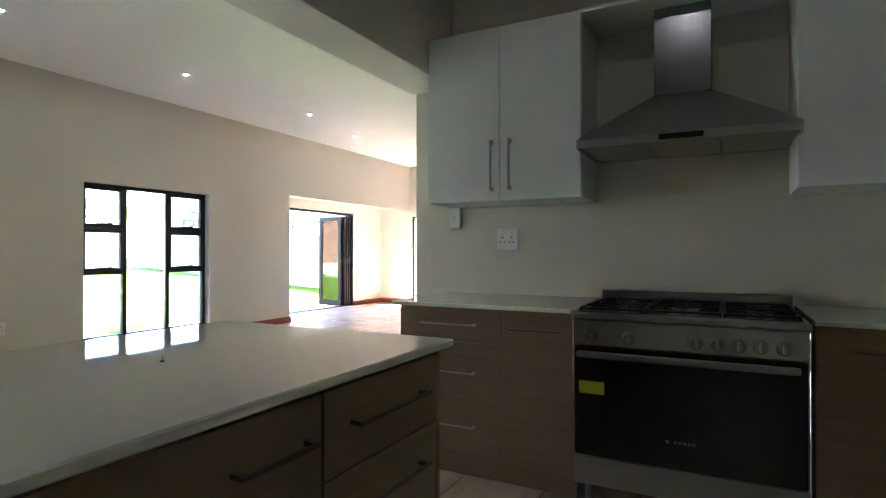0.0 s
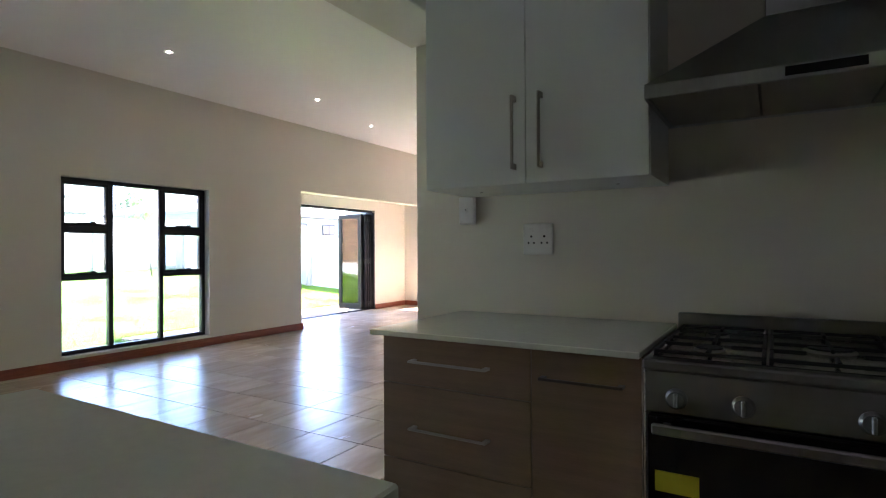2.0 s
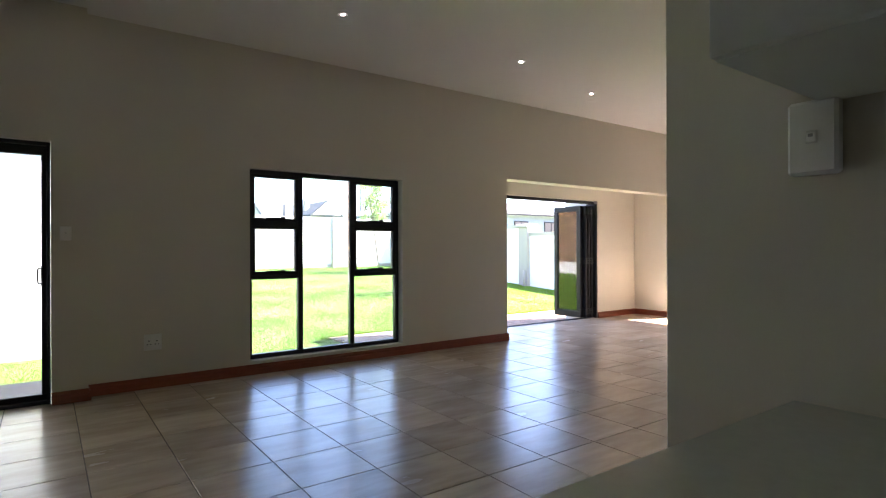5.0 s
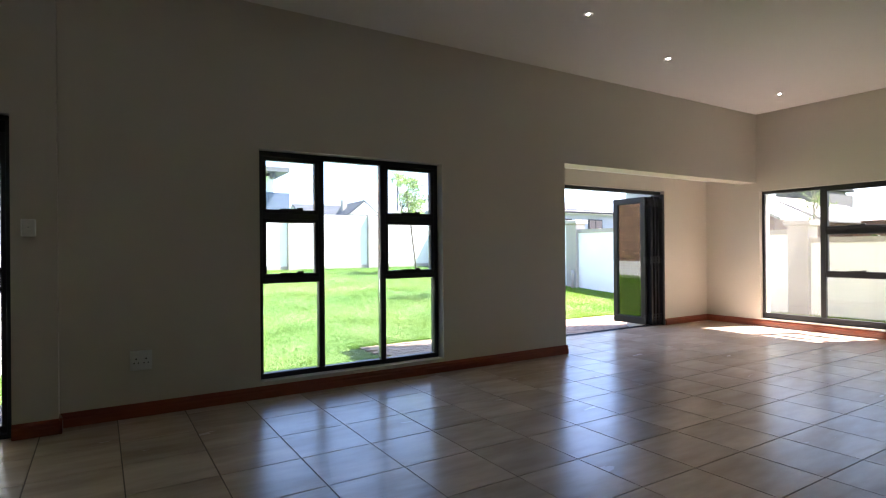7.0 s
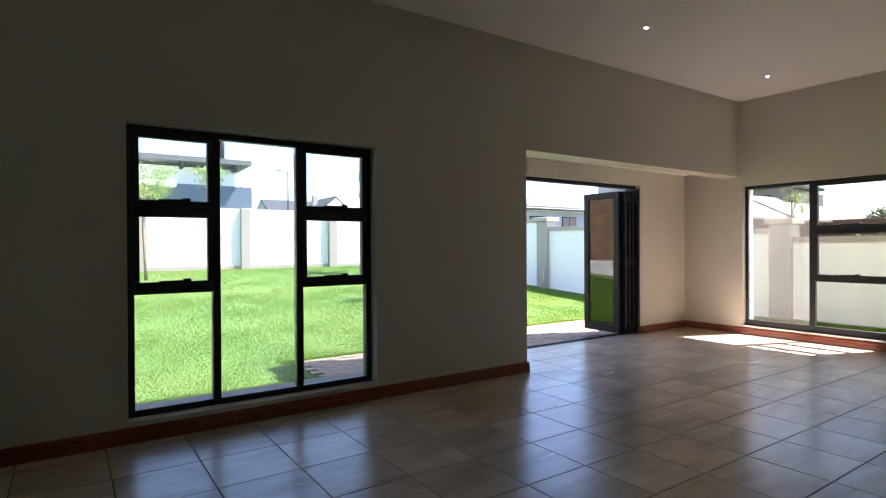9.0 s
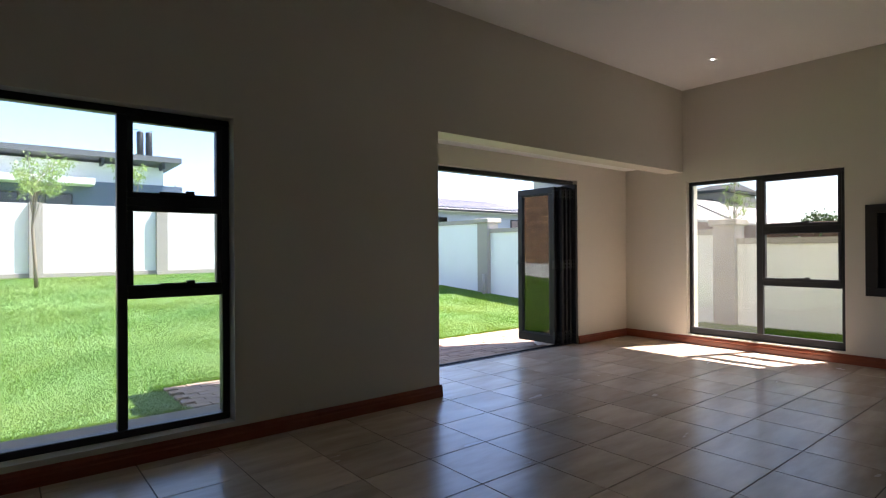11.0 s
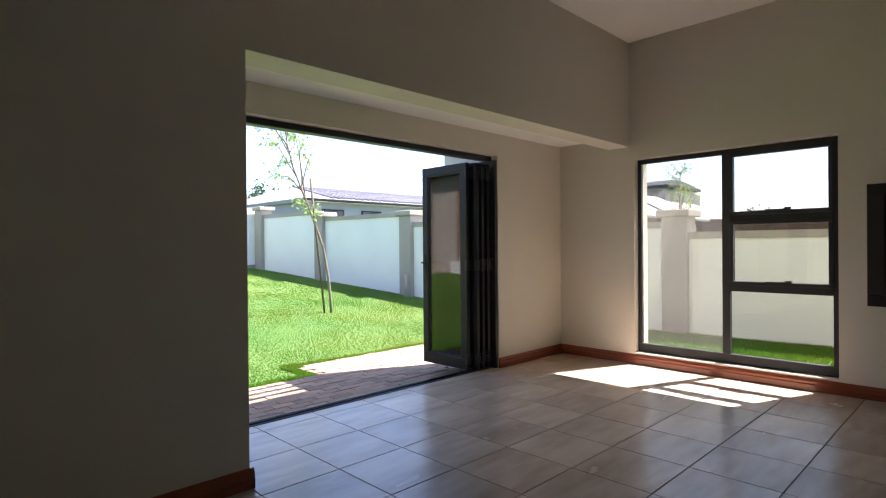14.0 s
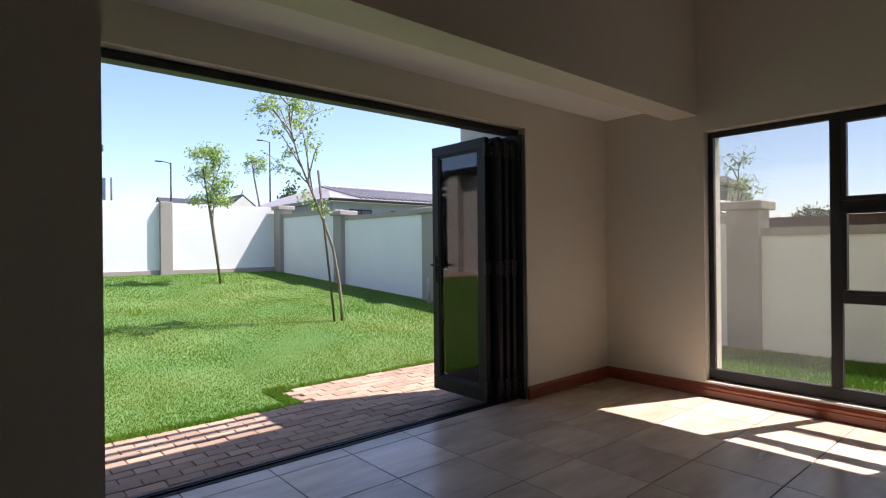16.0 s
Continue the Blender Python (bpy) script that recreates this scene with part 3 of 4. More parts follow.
# ---- kitchen ----
def bar_handle(parent, p, length, upright, out=0.032, w=0.009, mat_h=None):
    """A square bar handle on two feet, in front (-y) of the point p."""
    x, y, z = p
    s = Shape()
    h = length / 2
    if upright:
        s.box(x - w / 2, x + w / 2, y - out - w, y - out, z - h, z + h, bev=0.002)
        for q in (-h + w, h - w):
            s.box(x - w / 2, x + w / 2, y - out, y, z + q - w, z + q + w, bev=0.001)
    else:
        s.box(x - h, x + h, y - out - w, y - out, z - w / 2, z + w / 2, bev=0.002)
        for q in (-h + w, h - w):
            s.box(x + q - w, x + q + w, y - out, y, z - w / 2, z + w / 2, bev=0.001)
    return part("handle", s, mat_h or SATIN, parent, "satin nickel bar handle")


# wall cabinets
def wall_cabinet(x0, x1, doors):
    c = thing("wall_cabinet", "white lacquered wall cabinet with bar handles", "cabinet", "white wall cabinets")
    part("body", bx(x0, x1, 3.602, 3.989, 1.512, 2.508), WHITE, c)
    for fx in (x0 + 0.16, x1 - 0.16):
        part("fixing_cap", Shape().tube([(fx, 3.80, 1.5118), (fx, 3.80, 1.5095)], 0.007, 10), GREYPRINT, c)
    w = (x1 - x0) / doors
    for i in range(doors):
        a, b = x0 + i * w + 0.0015, x0 + (i + 1) * w - 0.0015
        d = part("door", bx(a, b, 3.582, 3.600, 1.512, 2.508, bev=0.0015), WHITE, c)
        hx = b - 0.042 if i % 2 == 0 else a + 0.066
        bar_handle(d, (hx, 3.582, 1.712), 0.29, True, out=0.030, w=0.011)
    return c


wall_cabinet(-1.957, -1.030, 2)
wall_cabinet(-0.054, 0.880, 2)
tagged(part("top_filler", bx(-1.029, -0.055, 3.585, 3.989, 2.496, 2.522, bev=0.002), WHITE), "white lacquered filler board above the extractor hood", "filler board")

# base units
def base_unit(x0, x1, kind):
    c = thing("base_cabinet", "grey-brown oak laminate base cabinet with " + ("three drawers" if kind == "drawers" else "one door"), "cabinet", "oak base cabinets")
    part("body", bx(x0, x1, 3.322, 3.985, 0.15, 0.923), OAKV, c)
    part("kickboard", bx(x0, x1, 3.372, 3.388, 0.004, 0.149), OAK, c, "recessed laminate kickboard")
    if kind == "drawers":
        for z0, z1, hz in ((0.739, 0.919, 0.833), (0.447, 0.735, 0.580), (0.157, 0.443, 0.298)):
            d = part("drawer_front", bx(x0 + 0.002, x1 - 0.002, 3.302, 3.320, z0, z1, bev=0.0015), OAK, c)
            bar_handle(d, ((x0 + x1) / 2 - 0.005, 3.302, hz), 0.325, False)
    else:
        d = part("door", bx(x0 + 0.002, x1 - 0.002, 3.302, 3.320, 0.157, 0.919, bev=0.0015), OAK, c)
        bar_handle(d, (x1 - 0.185, 3.302, 0.828), 0.27, False, mat_h=SHADEDNICKEL)
    return c


base_unit(-1.984, -1.363, "drawers")
base_unit(-1.363, -1.004, "door")
base_unit(-0.028, 0.42, "door")
base_unit(0.42, 0.90, "door")
tagged(part("worktop", bx(-2.010, -1.001, 3.250, 3.989, 0.925, 0.946, bev=0.003), QUARTZ), "white speckled quartz worktop on oak units", "worktop")
tagged(part("worktop", bx(-0.032, 0.92, 3.250, 3.989, 0.925, 0.946, bev=0.003), QUARTZ), "white speckled quartz worktop beside the cooker", "worktop")

# island
isl = thing("kitchen_island", "kitchen island in dark oak laminate with drawers and doors", "kitchen island")
part("body", bx(-1.955, -1.095, -0.40, 2.034, 0.15, 0.933), OAKV, isl)
part("kickboard", bx(-1.90, -1.17, -0.34, 2.0, 0.003, 0.149), OAK, isl)
part("end_panel", bx(-1.958, -1.075, 2.035, 2.054, 0.004, 0.933, bev=0.002), OAK, isl)
for y0, y1, kind in ((1.540, 2.032, "d"), (0.95, 1.536, "o"), (0.40, 0.946, "o"), (-0.36, 0.396, "d")):
    rows = ((0.742, 0.928), (0.450, 0.738), (0.157, 0.446)) if kind == "d" else ((0.157, 0.928),)
    for z0, z1 in rows:
        f = part("drawer_front" if kind == "d" else "door", bx(-1.093, -1.075, y0 + 0.002, y1 - 0.002, z0, z1, bev=0.0015), OAK, isl)
        s = Shape()
        m, hz = (y0 + y1) / 2, z1 - 0.085
        L = 0.16 if kind == "d" else 0.10
        if kind == "o":
            m = y1 - 0.14
        s.box(-1.049, -1.040, m - L, m + L, hz - 0.005, hz + 0.005, bev=0.002)
        for q in (-L + 0.01, L - 0.01):
            s.box(-1.075, -1.049, m + q - 0.006, m + q + 0.006, hz - 0.005, hz + 0.005)
        part("handle", s, SHADEDNICKEL, f, "nickel bar handle darkened as in shade")
tagged(part("island_worktop", bx(-2.030, -1.067, -0.46, 2.130, 0.935, 0.958, bev=0.004), QUARTZ), "white speckled quartz worktop on the island", "worktop")
scr = thing("small_screw", "small dark metal screw standing on the island worktop", "screw", m=pose(-1.528, 1.50, 0.958))
part("head", Shape().tube([(0, 0, 0.0), (0, 0, 0.003)], 0.005, 10), DARK, scr)
part("shank", Shape().tube([(0, 0, 0.003), (0, 0, 0.015)], [0.0022, 0.0014], 8), STEEL, scr)

# cooker
ck = thing("range_cooker", "stainless steel range cooker with black glass oven door", "cooker")
X0, X1, YF = -0.985, -0.046, 3.225
part("body", bx(X0, X1, YF + 0.032, 3.93, 0.14, 0.905, bev=0.003), STEEL, ck)
part("control_panel", bx(X0, X1, YF, YF + 0.031, 0.784, 0.905, bev=0.004), STEEL, ck)
part("hob_rim", bx(X0 - 0.003, X1 + 0.003, 3.217, 3.93, 0.906, 0.936, bev=0.006), STEEL, ck)
part("hob_plate", bx(X0 + 0.02, X1 - 0.02, 3.262, 3.90, 0.9365, 0.940), HOB, ck, "dished steel hob plate")
part("upstand", bx(X0, X1, 3.905, 3.935, 0.937, 1.000, bev=0.004), STEEL, ck, "steel rear upstand")
od = part("oven_door", bx(X0 + 0.012, X1 - 0.012, YF - 0.006, YF + 0.031, 0.279, 0.779, bev=0.004), BLACKGLASS, ck, "black glass oven door")
for q in (X0 + 0.0005, X1 - 0.0065):
    part("side_trim", bx(q, q + 0.006, YF - 0.010, YF + 0.031, 0.145, 0.902, bev=0.002), POLISHED, ck, "polished steel edge strip")
hb = Shape().box(-0.955, -0.085, YF - 0.058, YF - 0.040, 0.737, 0.767, bev=0.005)
for q in (-0.930, -0.115):
    hb.box(q, q + 0.02, YF - 0.041, YF - 0.006, 0.743, 0.761)
part("door_handle", hb, STEEL, od, "long steel handle bar")
part("sticker", bx(-0.954, -0.839, YF - 0.0075, YF - 0.0062, 0.564, 0.622), YELLOW, od, "yellow energy sticker")
lg = Shape()
for i in range(5):
    lg.box(-0.545 + i * 0.018, -0.533 + i * 0.018, YF - 0.0068, YF - 0.0061, 0.390, 0.400)
part("logo", lg.tube([(-0.572, YF - 0.0061, 0.395), (-0.572, YF - 0.0068, 0.395)], 0.008, 12), GREYPRINT, od, "grey printed maker's mark")
part("plinth", bx(X0, X1, YF, YF + 0.031, 0.142, 0.274, bev=0.004), STEEL, ck, "steel storage drawer front")
for x, y in ((X0 + 0.06, 3.30), (X1 - 0.06, 3.30), (X0 + 0.06, 3.88), (X1 - 0.06, 3.88)):
    part("foot", Shape().tube([(x, y, 0.002), (x, y, 0.018), (x, y, 0.02), (x, y, 0.139)], [0.026, 0.026, 0.020, 0.020], 14), STEEL, ck)
for x in (-0.897, -0.731, -0.458, -0.375, -0.297, -0.218, -0.137):
    z = 0.830
    kn = part("knob", Shape().tube([(x, YF, z), (x, YF - 0.006, z), (x, YF - 0.0065, z), (x, YF - 0.015, z), (x, YF - 0.0165, z)], [0.029, 0.029, 0.024, 0.0235, 0.022], 20), KNOB, ck)
    part("grip", bx(x - 0.005, x + 0.005, YF - 0.032, YF - 0.016, z - 0.020, z + 0.020, bev=0.002), STEEL, kn)
for x, y, r in ((-0.83, 3.42, 0.045), (-0.83, 3.73, 0.038), (-0.517, 3.57, 0.070), (-0.205, 3.42, 0.038), (-0.205, 3.73, 0.045)):
    bn = part("burner", Shape().tube([(x, y, 0.9402), (x, y, 0.947), (x, y, 0.948)], [r, r * 0.92, r * 0.5], 20), SATIN, ck)
    part("burner_cap", Shape().tube([(x, y, 0.9482), (x, y, 0.953)], [r * 0.85, r * 0.8], 20), IRON, bn)
for x0, x1 in ((-0.965, -0.68), (-0.672, -0.362), (-0.354, -0.070)):
    g = Shape()
    for y in (3.275, 3.575, 3.885):
        g.box(x0, x1, y - 0.004, y + 0.004, 0.947, 0.957, bev=0.002)
    for x in (x0 + 0.005, x1 - 0.005):
        g.box(x - 0.005, x + 0.005, 3.275, 3.885, 0.948, 0.958, bev=0.002)
    for a, b in ((3.275, 3.365), (3.475, 3.675), (3.785, 3.885)):
        g.box((x0 + x1) / 2 - 0.005, (x0 + x1) / 2 + 0.005, a, b, 0.949, 0.960, bev=0.002)
    for x in (x0 + 0.005, x1 - 0.005):
        for y in (3.282, 3.575, 3.878):
            g.box(x - 0.005, x + 0.005, y - 0.005, y + 0.005, 0.940, 0.948)
    for x in (x0 + 0.045, x1 - 0.045):
        for y in (3.42, 3.73):
            g.box(x - 0.045, x + 0.045, y - 0.005, y + 0.005, 0.949, 0.960, bev=0.002)
    part("pan_support", g, IRON, ck, "black cast iron pan support")

# extractor hood
eh = thing("extractor_hood", "stainless steel chimney extractor hood", "extractor hood")
HX0, HX1, HY, HYB = -1.025, -0.042, 3.458, 3.985
can = Shape()
lo = [(HX0, HY, 1.790), (HX1, HY, 1.790), (HX1, HYB, 1.790), (HX0, HYB, 1.790)]
hi = [(-0.687, 3.72, 2.035), (-0.401, 3.72, 2.035), (-0.401, HYB, 2.035), (-0.687, HYB, 2.035)]
for k in range(4):
    can.face([lo[k], lo[(k + 1) % 4], hi[(k + 1) % 4], hi[k]])
can.face(hi)
part("canopy", can, HOODSTEEL, eh)
part("rim", Shape().box(HX0, HX1, HY, HY + 0.012, 1.745, 1.790, bev=0.003).box(HX0, HX0 + 0.012, HY + 0.012, HYB, 1.745, 1.790)
     .box(HX1 - 0.012, HX1, HY + 0.012, HYB, 1.745, 1.790).box(HX0, HX1, HYB - 0.01, HYB, 1.745, 1.790), HOODSTEEL, eh)
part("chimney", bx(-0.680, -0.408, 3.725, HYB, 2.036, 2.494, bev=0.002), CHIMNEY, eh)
for x0, x1 in ((HX0 + 0.015, -0.70), (-0.692, -0.37), (-0.362, HX1 - 0.015)):
    part("grease_filter", bx(x0, x1, HY + 0.02, HYB - 0.012, 1.752, 1.760, bev=0.002), SATIN, eh, "grey mesh grease filter")
part("control_strip", bx(-0.629, -0.434, HY - 0.003, HY, 1.755, 1.782), BLACKGLASS, eh, "black control strip")


# ---- garden ground ----
def lawn_z(x):
    return -0.122 + 0.073 * min(max(0.0, -9.88 - x), 10.1)


gx = [-600, -200, -80, -45, -30, -22, -20, -18, -16, -14, -12, -9.88, -7, -4, 4, 40, 200, 600]
gy = [-600, -200, -60, -20, -8, 0, 4, 8, 12, 16, 24, 60, 200, 600]
g = Shape()
for i in range(len(gx) - 1):
    for j in range(len(gy) - 1):
        q = [(gx[i], gy[j]), (gx[i + 1], gy[j]), (gx[i + 1], gy[j + 1]), (gx[i], gy[j + 1])]
        g.face([(x, y, lawn_z(x)) for x, y in q])
solid("ground", g, SOIL, "green lawn ground rising gently away from the house", "lawn")


def paved(x, y):
    """Whether the paving covers this spot."""
    return y < 13.2 and x > (-8.38 if y < 6.33 else -9.35 if y < 9.69 else -9.86)


def turf(x0, x1, y0, y1, count, seed, h, w):
    """Blades of grass, one leaning triangle pair each, over a stretch of the lawn."""
    r = np.random.default_rng(seed)
    x, y = r.uniform(x0, x1, count), r.uniform(y0, y1, count)
    keep = np.array([not paved(a - 0.03, b) for a, b in zip(x, y)])
    x, y = x[keep], y[keep]
    n = len(x)
    clump = 0.85 + 0.15 * np.sin(x * 3.1 + 1.3 * np.sin(y * 2.3)) * np.sin(y * 2.7 + x)
    hh = h * r.uniform(0.55, 1.25, n) * clump
    a, lean = r.uniform(0, 2 * math.pi, n), r.uniform(0.1, 0.75, n) * hh
    b = r.uniform(0, 2 * math.pi, n)
    z = np.array([lawn_z(q) for q in x]) - 0.004
    ww = w * r.uniform(0.7, 1.3, n)
    v = np.empty((n, 4, 3))
    for k, sgn in ((0, -1), (1, 1)):
        v[:, k] = np.stack([x + sgn * ww * np.cos(a), y + sgn * ww * np.sin(a), z], 1)
    mid = np.stack([x + 0.35 * lean * np.cos(b), y + 0.35 * lean * np.sin(b), z + 0.6 * hh], 1)
    v[:, 2] = mid + np.stack([0.6 * ww * np.cos(a), 0.6 * ww * np.sin(a), 0 * z], 1)
    v[:, 3] = np.stack([x + lean * np.cos(b), y + lean * np.sin(b), z + hh], 1)
    me = bpy.data.meshes.new("grass")
    base = 4 * np.arange(n)[:, None]
    tri = np.concatenate([base + [0, 1, 2], base + [0, 2, 3]], 1).reshape(-1, 3)
    me.from_pydata(v.reshape(-1, 3).tolist(), [], tri.tolist())
    me.materials.append(BLADE)
    return tagged(new("grass", me), "short bright green lawn grass with dry patches", "grass", "", "stuff")


turf(-11.5, -8.35, 3.6, 14.9, 405000, 1, 0.021, 0.0026)
turf(-15.0, -11.5, 3.0, 15.0, 270000, 2, 0.021, 0.0040)
turf(-20.0, -15.0, 1.0, 15.0, 170000, 3, 0.022, 0.0068)
turf(-9.47, -9.33, 6.2, 9.75, 9000, 31, 0.055, 0.0028)
turf(-9.98, -9.33, 9.60, 9.80, 6000, 32, 0.050, 0.0028)
turf(-9.96, -9.84, 9.7, 13.2, 6000, 33, 0.045, 0.0028)
turf(-8.50, -8.36, 3.6, 6.4, 7000, 34, 0.050, 0.0028)
turf(-10.0, -8.5, -1.5, 3.6, 60000, 6, 0.027, 0.0028)
turf(-8.4, -3.6, 12.6, 15.2, 50000, 4, 0.05, 0.0040)


# ---- garden walls ----
def garden_pillar(x, y, z0, z1, w=0.42, cap=True, deep=0.0):
    p = thing("garden_pillar", "greige plastered garden wall pillar with a flat cap", "pillar", "garden wall pillars")
    part("shaft", bx(x - w / 2 - deep, x + w / 2 + deep, y - w / 2, y + w / 2, z0, z1 - 0.11, bev=0.008), GREIGE, p)
    if cap:
        part("cap", bx(x - w / 2 - 0.06, x + w / 2 + 0.06, y - w / 2 - 0.06, y + w / 2 + 0.06, z1 - 0.11, z1, bev=0.015), GREIGE, p)
    else:
        part("cap", bx(x - w / 2 - deep, x + w / 2 + deep, y - w / 2, y + w / 2, z1 - 0.109, z1, bev=0.008), GREIGE, p)


def north_y(x):
    return 15.0 + 0.066 * (x + 7.7)


NPILL = [(-19.58, 2.40), (-16.66, 2.10), (-13.52, 1.99), (-10.63, 1.82), (-7.85, 1.72), (-3.6, 1.62), (0.6, 1.62)]
NTOPS = [2.16, 1.97, 1.73, 1.55, 1.385, 1.385]
for x, z in NPILL:
    garden_pillar(x, north_y(x), -0.3, z, w=0.37)
for (xa, _), (xb, _), top in zip(NPILL, NPILL[1:], NTOPS):
    xa, xb = xa + 0.18, xb - 0.18
    ya, yb = north_y(xa), north_y(xb)
    wl = thing("wall_garden_north", "white plastered garden wall panel with a greige coping", "garden wall", kind="structure")
    for name, h0, h1, d, m in (("panel", -0.4, top - 0.10, 0.09, WHITEWALL), ("coping", top - 0.10, top, 0.125, GREIGE)):
        s = Shape().extrude([(0, -d, h0), (0, d, h0), (0, d, h1), (0, -d, h1)], (xa, ya, 0), (xb, yb, 0))
        part(name, s, m, wl)
WXG = -19.95
WPILL = [-5.6, -2.75, 0.1, 2.9, 5.72, 8.45, 11.2]
for y in WPILL:
    garden_pillar(WXG, y + 0.08, 0.2, 2.40, w=0.28, cap=False, deep=0.055)
for ya, yb in zip(WPILL, WPILL[1:] + [14.6]):
    wl = thing("wall_garden_west", "white plastered garden wall panel with a greige plinth", "garden wall", kind="structure")
    part("panel", bx(WXG - 0.08, WXG + 0.08, ya + 0.22, yb - (0.06 if yb < 14 else 0), 0.2, 2.385), WHITEWALL, wl)
    part("plinth", bx(WXG - 0.1, WXG + 0.11, ya + 0.22, yb - (0.06 if yb < 14 else 0), 0.2, 0.72, bev=0.01), GREIGE, wl)
part("spout", Shape().tube([(-13.34, 14.30, 0.1), (-13.34, 14.30, 0.62)], 0.035, 10), GREIGE)["label"] = "plastered drain pipe beside the garden wall"
tagged(bpy.data.objects["spout"], "greige painted drain pipe on the garden wall", "pipe")
tagged(part("wall_vent", Shape().tube([(-19.865, 7.55, 0.93), (-19.85, 7.55, 0.93)], 0.06, 14), DARK), "small dark round hole in the white garden wall", "vent")

scw = thing("wall_garden_screen", "white plastered screen wall across the lawn from the door", "garden wall", kind="structure")
part("panel", bx(-10.25, -10.05, -2.6, 3.30, -0.2, 2.52, bev=0.01), WHITEWALL, scw)
part("coping", bx(-10.29, -10.01, -2.64, 3.34, 2.521, 2.60, bev=0.01), GREIGE, scw)

# pergola over the folding door
pg = thing("pergola", "dark slatted pergola between the piers over the folding door", "pergola")
for x in (-8.325, -8.455, -8.60):
    part("slat", bx(x - 0.024, x + 0.024, 7.90, 10.88, 2.51, 2.56, bev=0.004), POLE, pg)
for y in (7.93, 10.85):
    part("bearer", bx(-8.66, -8.192, y - 0.028, y + 0.028, 2.44, 2.509, bev=0.004), POLE, pg)


# ---- trees ----
def young_tree(name, label, pts, radii, fork_at, crown, n_leaf, seed, leaf=0.055, stake=None, spread=1.0, droop=0.25, mat_leaf=None, low=()):
    """A staked young tree: bent trunk through pts, limbs from fork_at upwards, crown (centre, radii) filled along twigs with leaves."""
    r = random.Random(seed)
    t = thing(name, label, "tree", m=pose(*pts[0]))
    o = Vector(pts[0])
    pts = [Vector(p) - o for p in pts]
    c, rad = Vector(crown[0]) - o, Vector(crown[1])
    part("trunk", Shape().tube(pts, radii, 10), BARK, t)
    leaves = Shape()
    tips = []
    for k in range(16):
        f = r.random()
        i = fork_at + f * (len(pts) - 1 - fork_at)
        j = min(int(i), len(pts) - 2)
        start = pts[j].lerp(pts[j + 1], i - j)
        a = r.uniform(0, 2 * math.pi)
        goal = c + Vector((rad.x * math.cos(a) * r.uniform(0.4, 1), rad.y * math.sin(a) * r.uniform(0.4, 1), rad.z * r.uniform(-0.8, 1)))
        if goal.z < start.z:
            goal.z = start.z + 0.15
        mid = start.lerp(goal, 0.5) + Vector((r.uniform(-0.06, 0.06), r.uniform(-0.06, 0.06), 0.12))
        limbs = Shape().tube([start, mid, goal], [0.013, 0.008, 0.004], 6, caps=False)
        tips += [(mid, goal)] * 2
        for _ in range(3):
            e = mid.lerp(goal, r.uniform(0.2, 1))
            g2 = e + Vector((r.uniform(-1, 1) * rad.x, r.uniform(-1, 1) * rad.y, r.uniform(-0.5, 0.8) * rad.z)) * 0.45
            limbs.tube([e, e.lerp(g2, 0.5) + Vector((0, 0, 0.03)), g2], [0.005, 0.004, 0.002], 5, caps=False)
            tips.append((e, g2))
        part("branch", limbs, BARK, t)
    for y, z in low:
        goal = Vector((pts[0].x + r.uniform(-0.12, 0.12), y - o.y, z - o.z))
        start = min(pts, key=lambda p: abs(p.z - goal.z + 0.22))
        part("branch", Shape().tube([start, start.lerp(goal, 0.5) + Vector((0, 0, 0.05)), goal], [0.008, 0.005, 0.003], 6, caps=False), BARK, t)
        tips += [(start.lerp(goal, 0.6), goal)] * 3
    for _ in range(n_leaf):
        a, b = tips[r.randrange(len(tips))]
        p = a.lerp(b, r.random() ** 0.7) + Vector([r.gauss(0, 0.045 * spread) for _ in range(3)])
        d = Vector((r.uniform(-1, 1), r.uniform(-1, 1), r.uniform(-1.0, 0.4) - droop)).normalized()
        u = d.cross(Vector((r.uniform(-1, 1), r.uniform(-1, 1), r.uniform(-1, 1)))).normalized()
        L, w = leaf * r.uniform(0.7, 1.4), leaf * r.uniform(0.16, 0.30)
        leaves.face([p, p + d * L * 0.5 + u * w, p + d * L, p + d * L * 0.5 - u * w])
    part("foliage", leaves, mat_leaf or LEAF, t, "loose light green leaves")["kind"] = "stuff"
    if stake:
        part("stake", Shape().tube([Vector(stake[0]) - o, Vector(stake[1]) - o], 0.018, 8), STAKE, t, "thin dark wooden stake")
    return t


young_tree("young_tree", "young leaning tree with sparse leaves tied to a stake",
           [(-12.6, 11.962, lawn_z(-12.6)), (-12.6, 11.950, 0.33), (-12.6, 11.914, 0.68), (-12.6, 11.815, 1.20), (-12.6, 11.685, 1.54), (-12.6, 11.526, 1.92), (-12.6, 11.391, 2.22),
            (-12.6, 11.26, 2.52), (-12.59, 11.166, 2.84), (-12.6, 11.11, 3.16), (-12.6, 11.09, 3.38)],
           [0.025, 0.024, 0.023, 0.021, 0.020, 0.018, 0.016, 0.013, 0.010, 0.007, 0.004], 5, ((-12.6, 11.20, 2.84), (0.48, 0.56, 0.66)), 1300, 5,
           leaf=0.060, stake=((-12.6, 11.83, lawn_z(-12.6)), (-12.6, 11.578, 2.37)), low=((11.45, 1.93), (11.25, 2.02), (11.62, 1.86)))
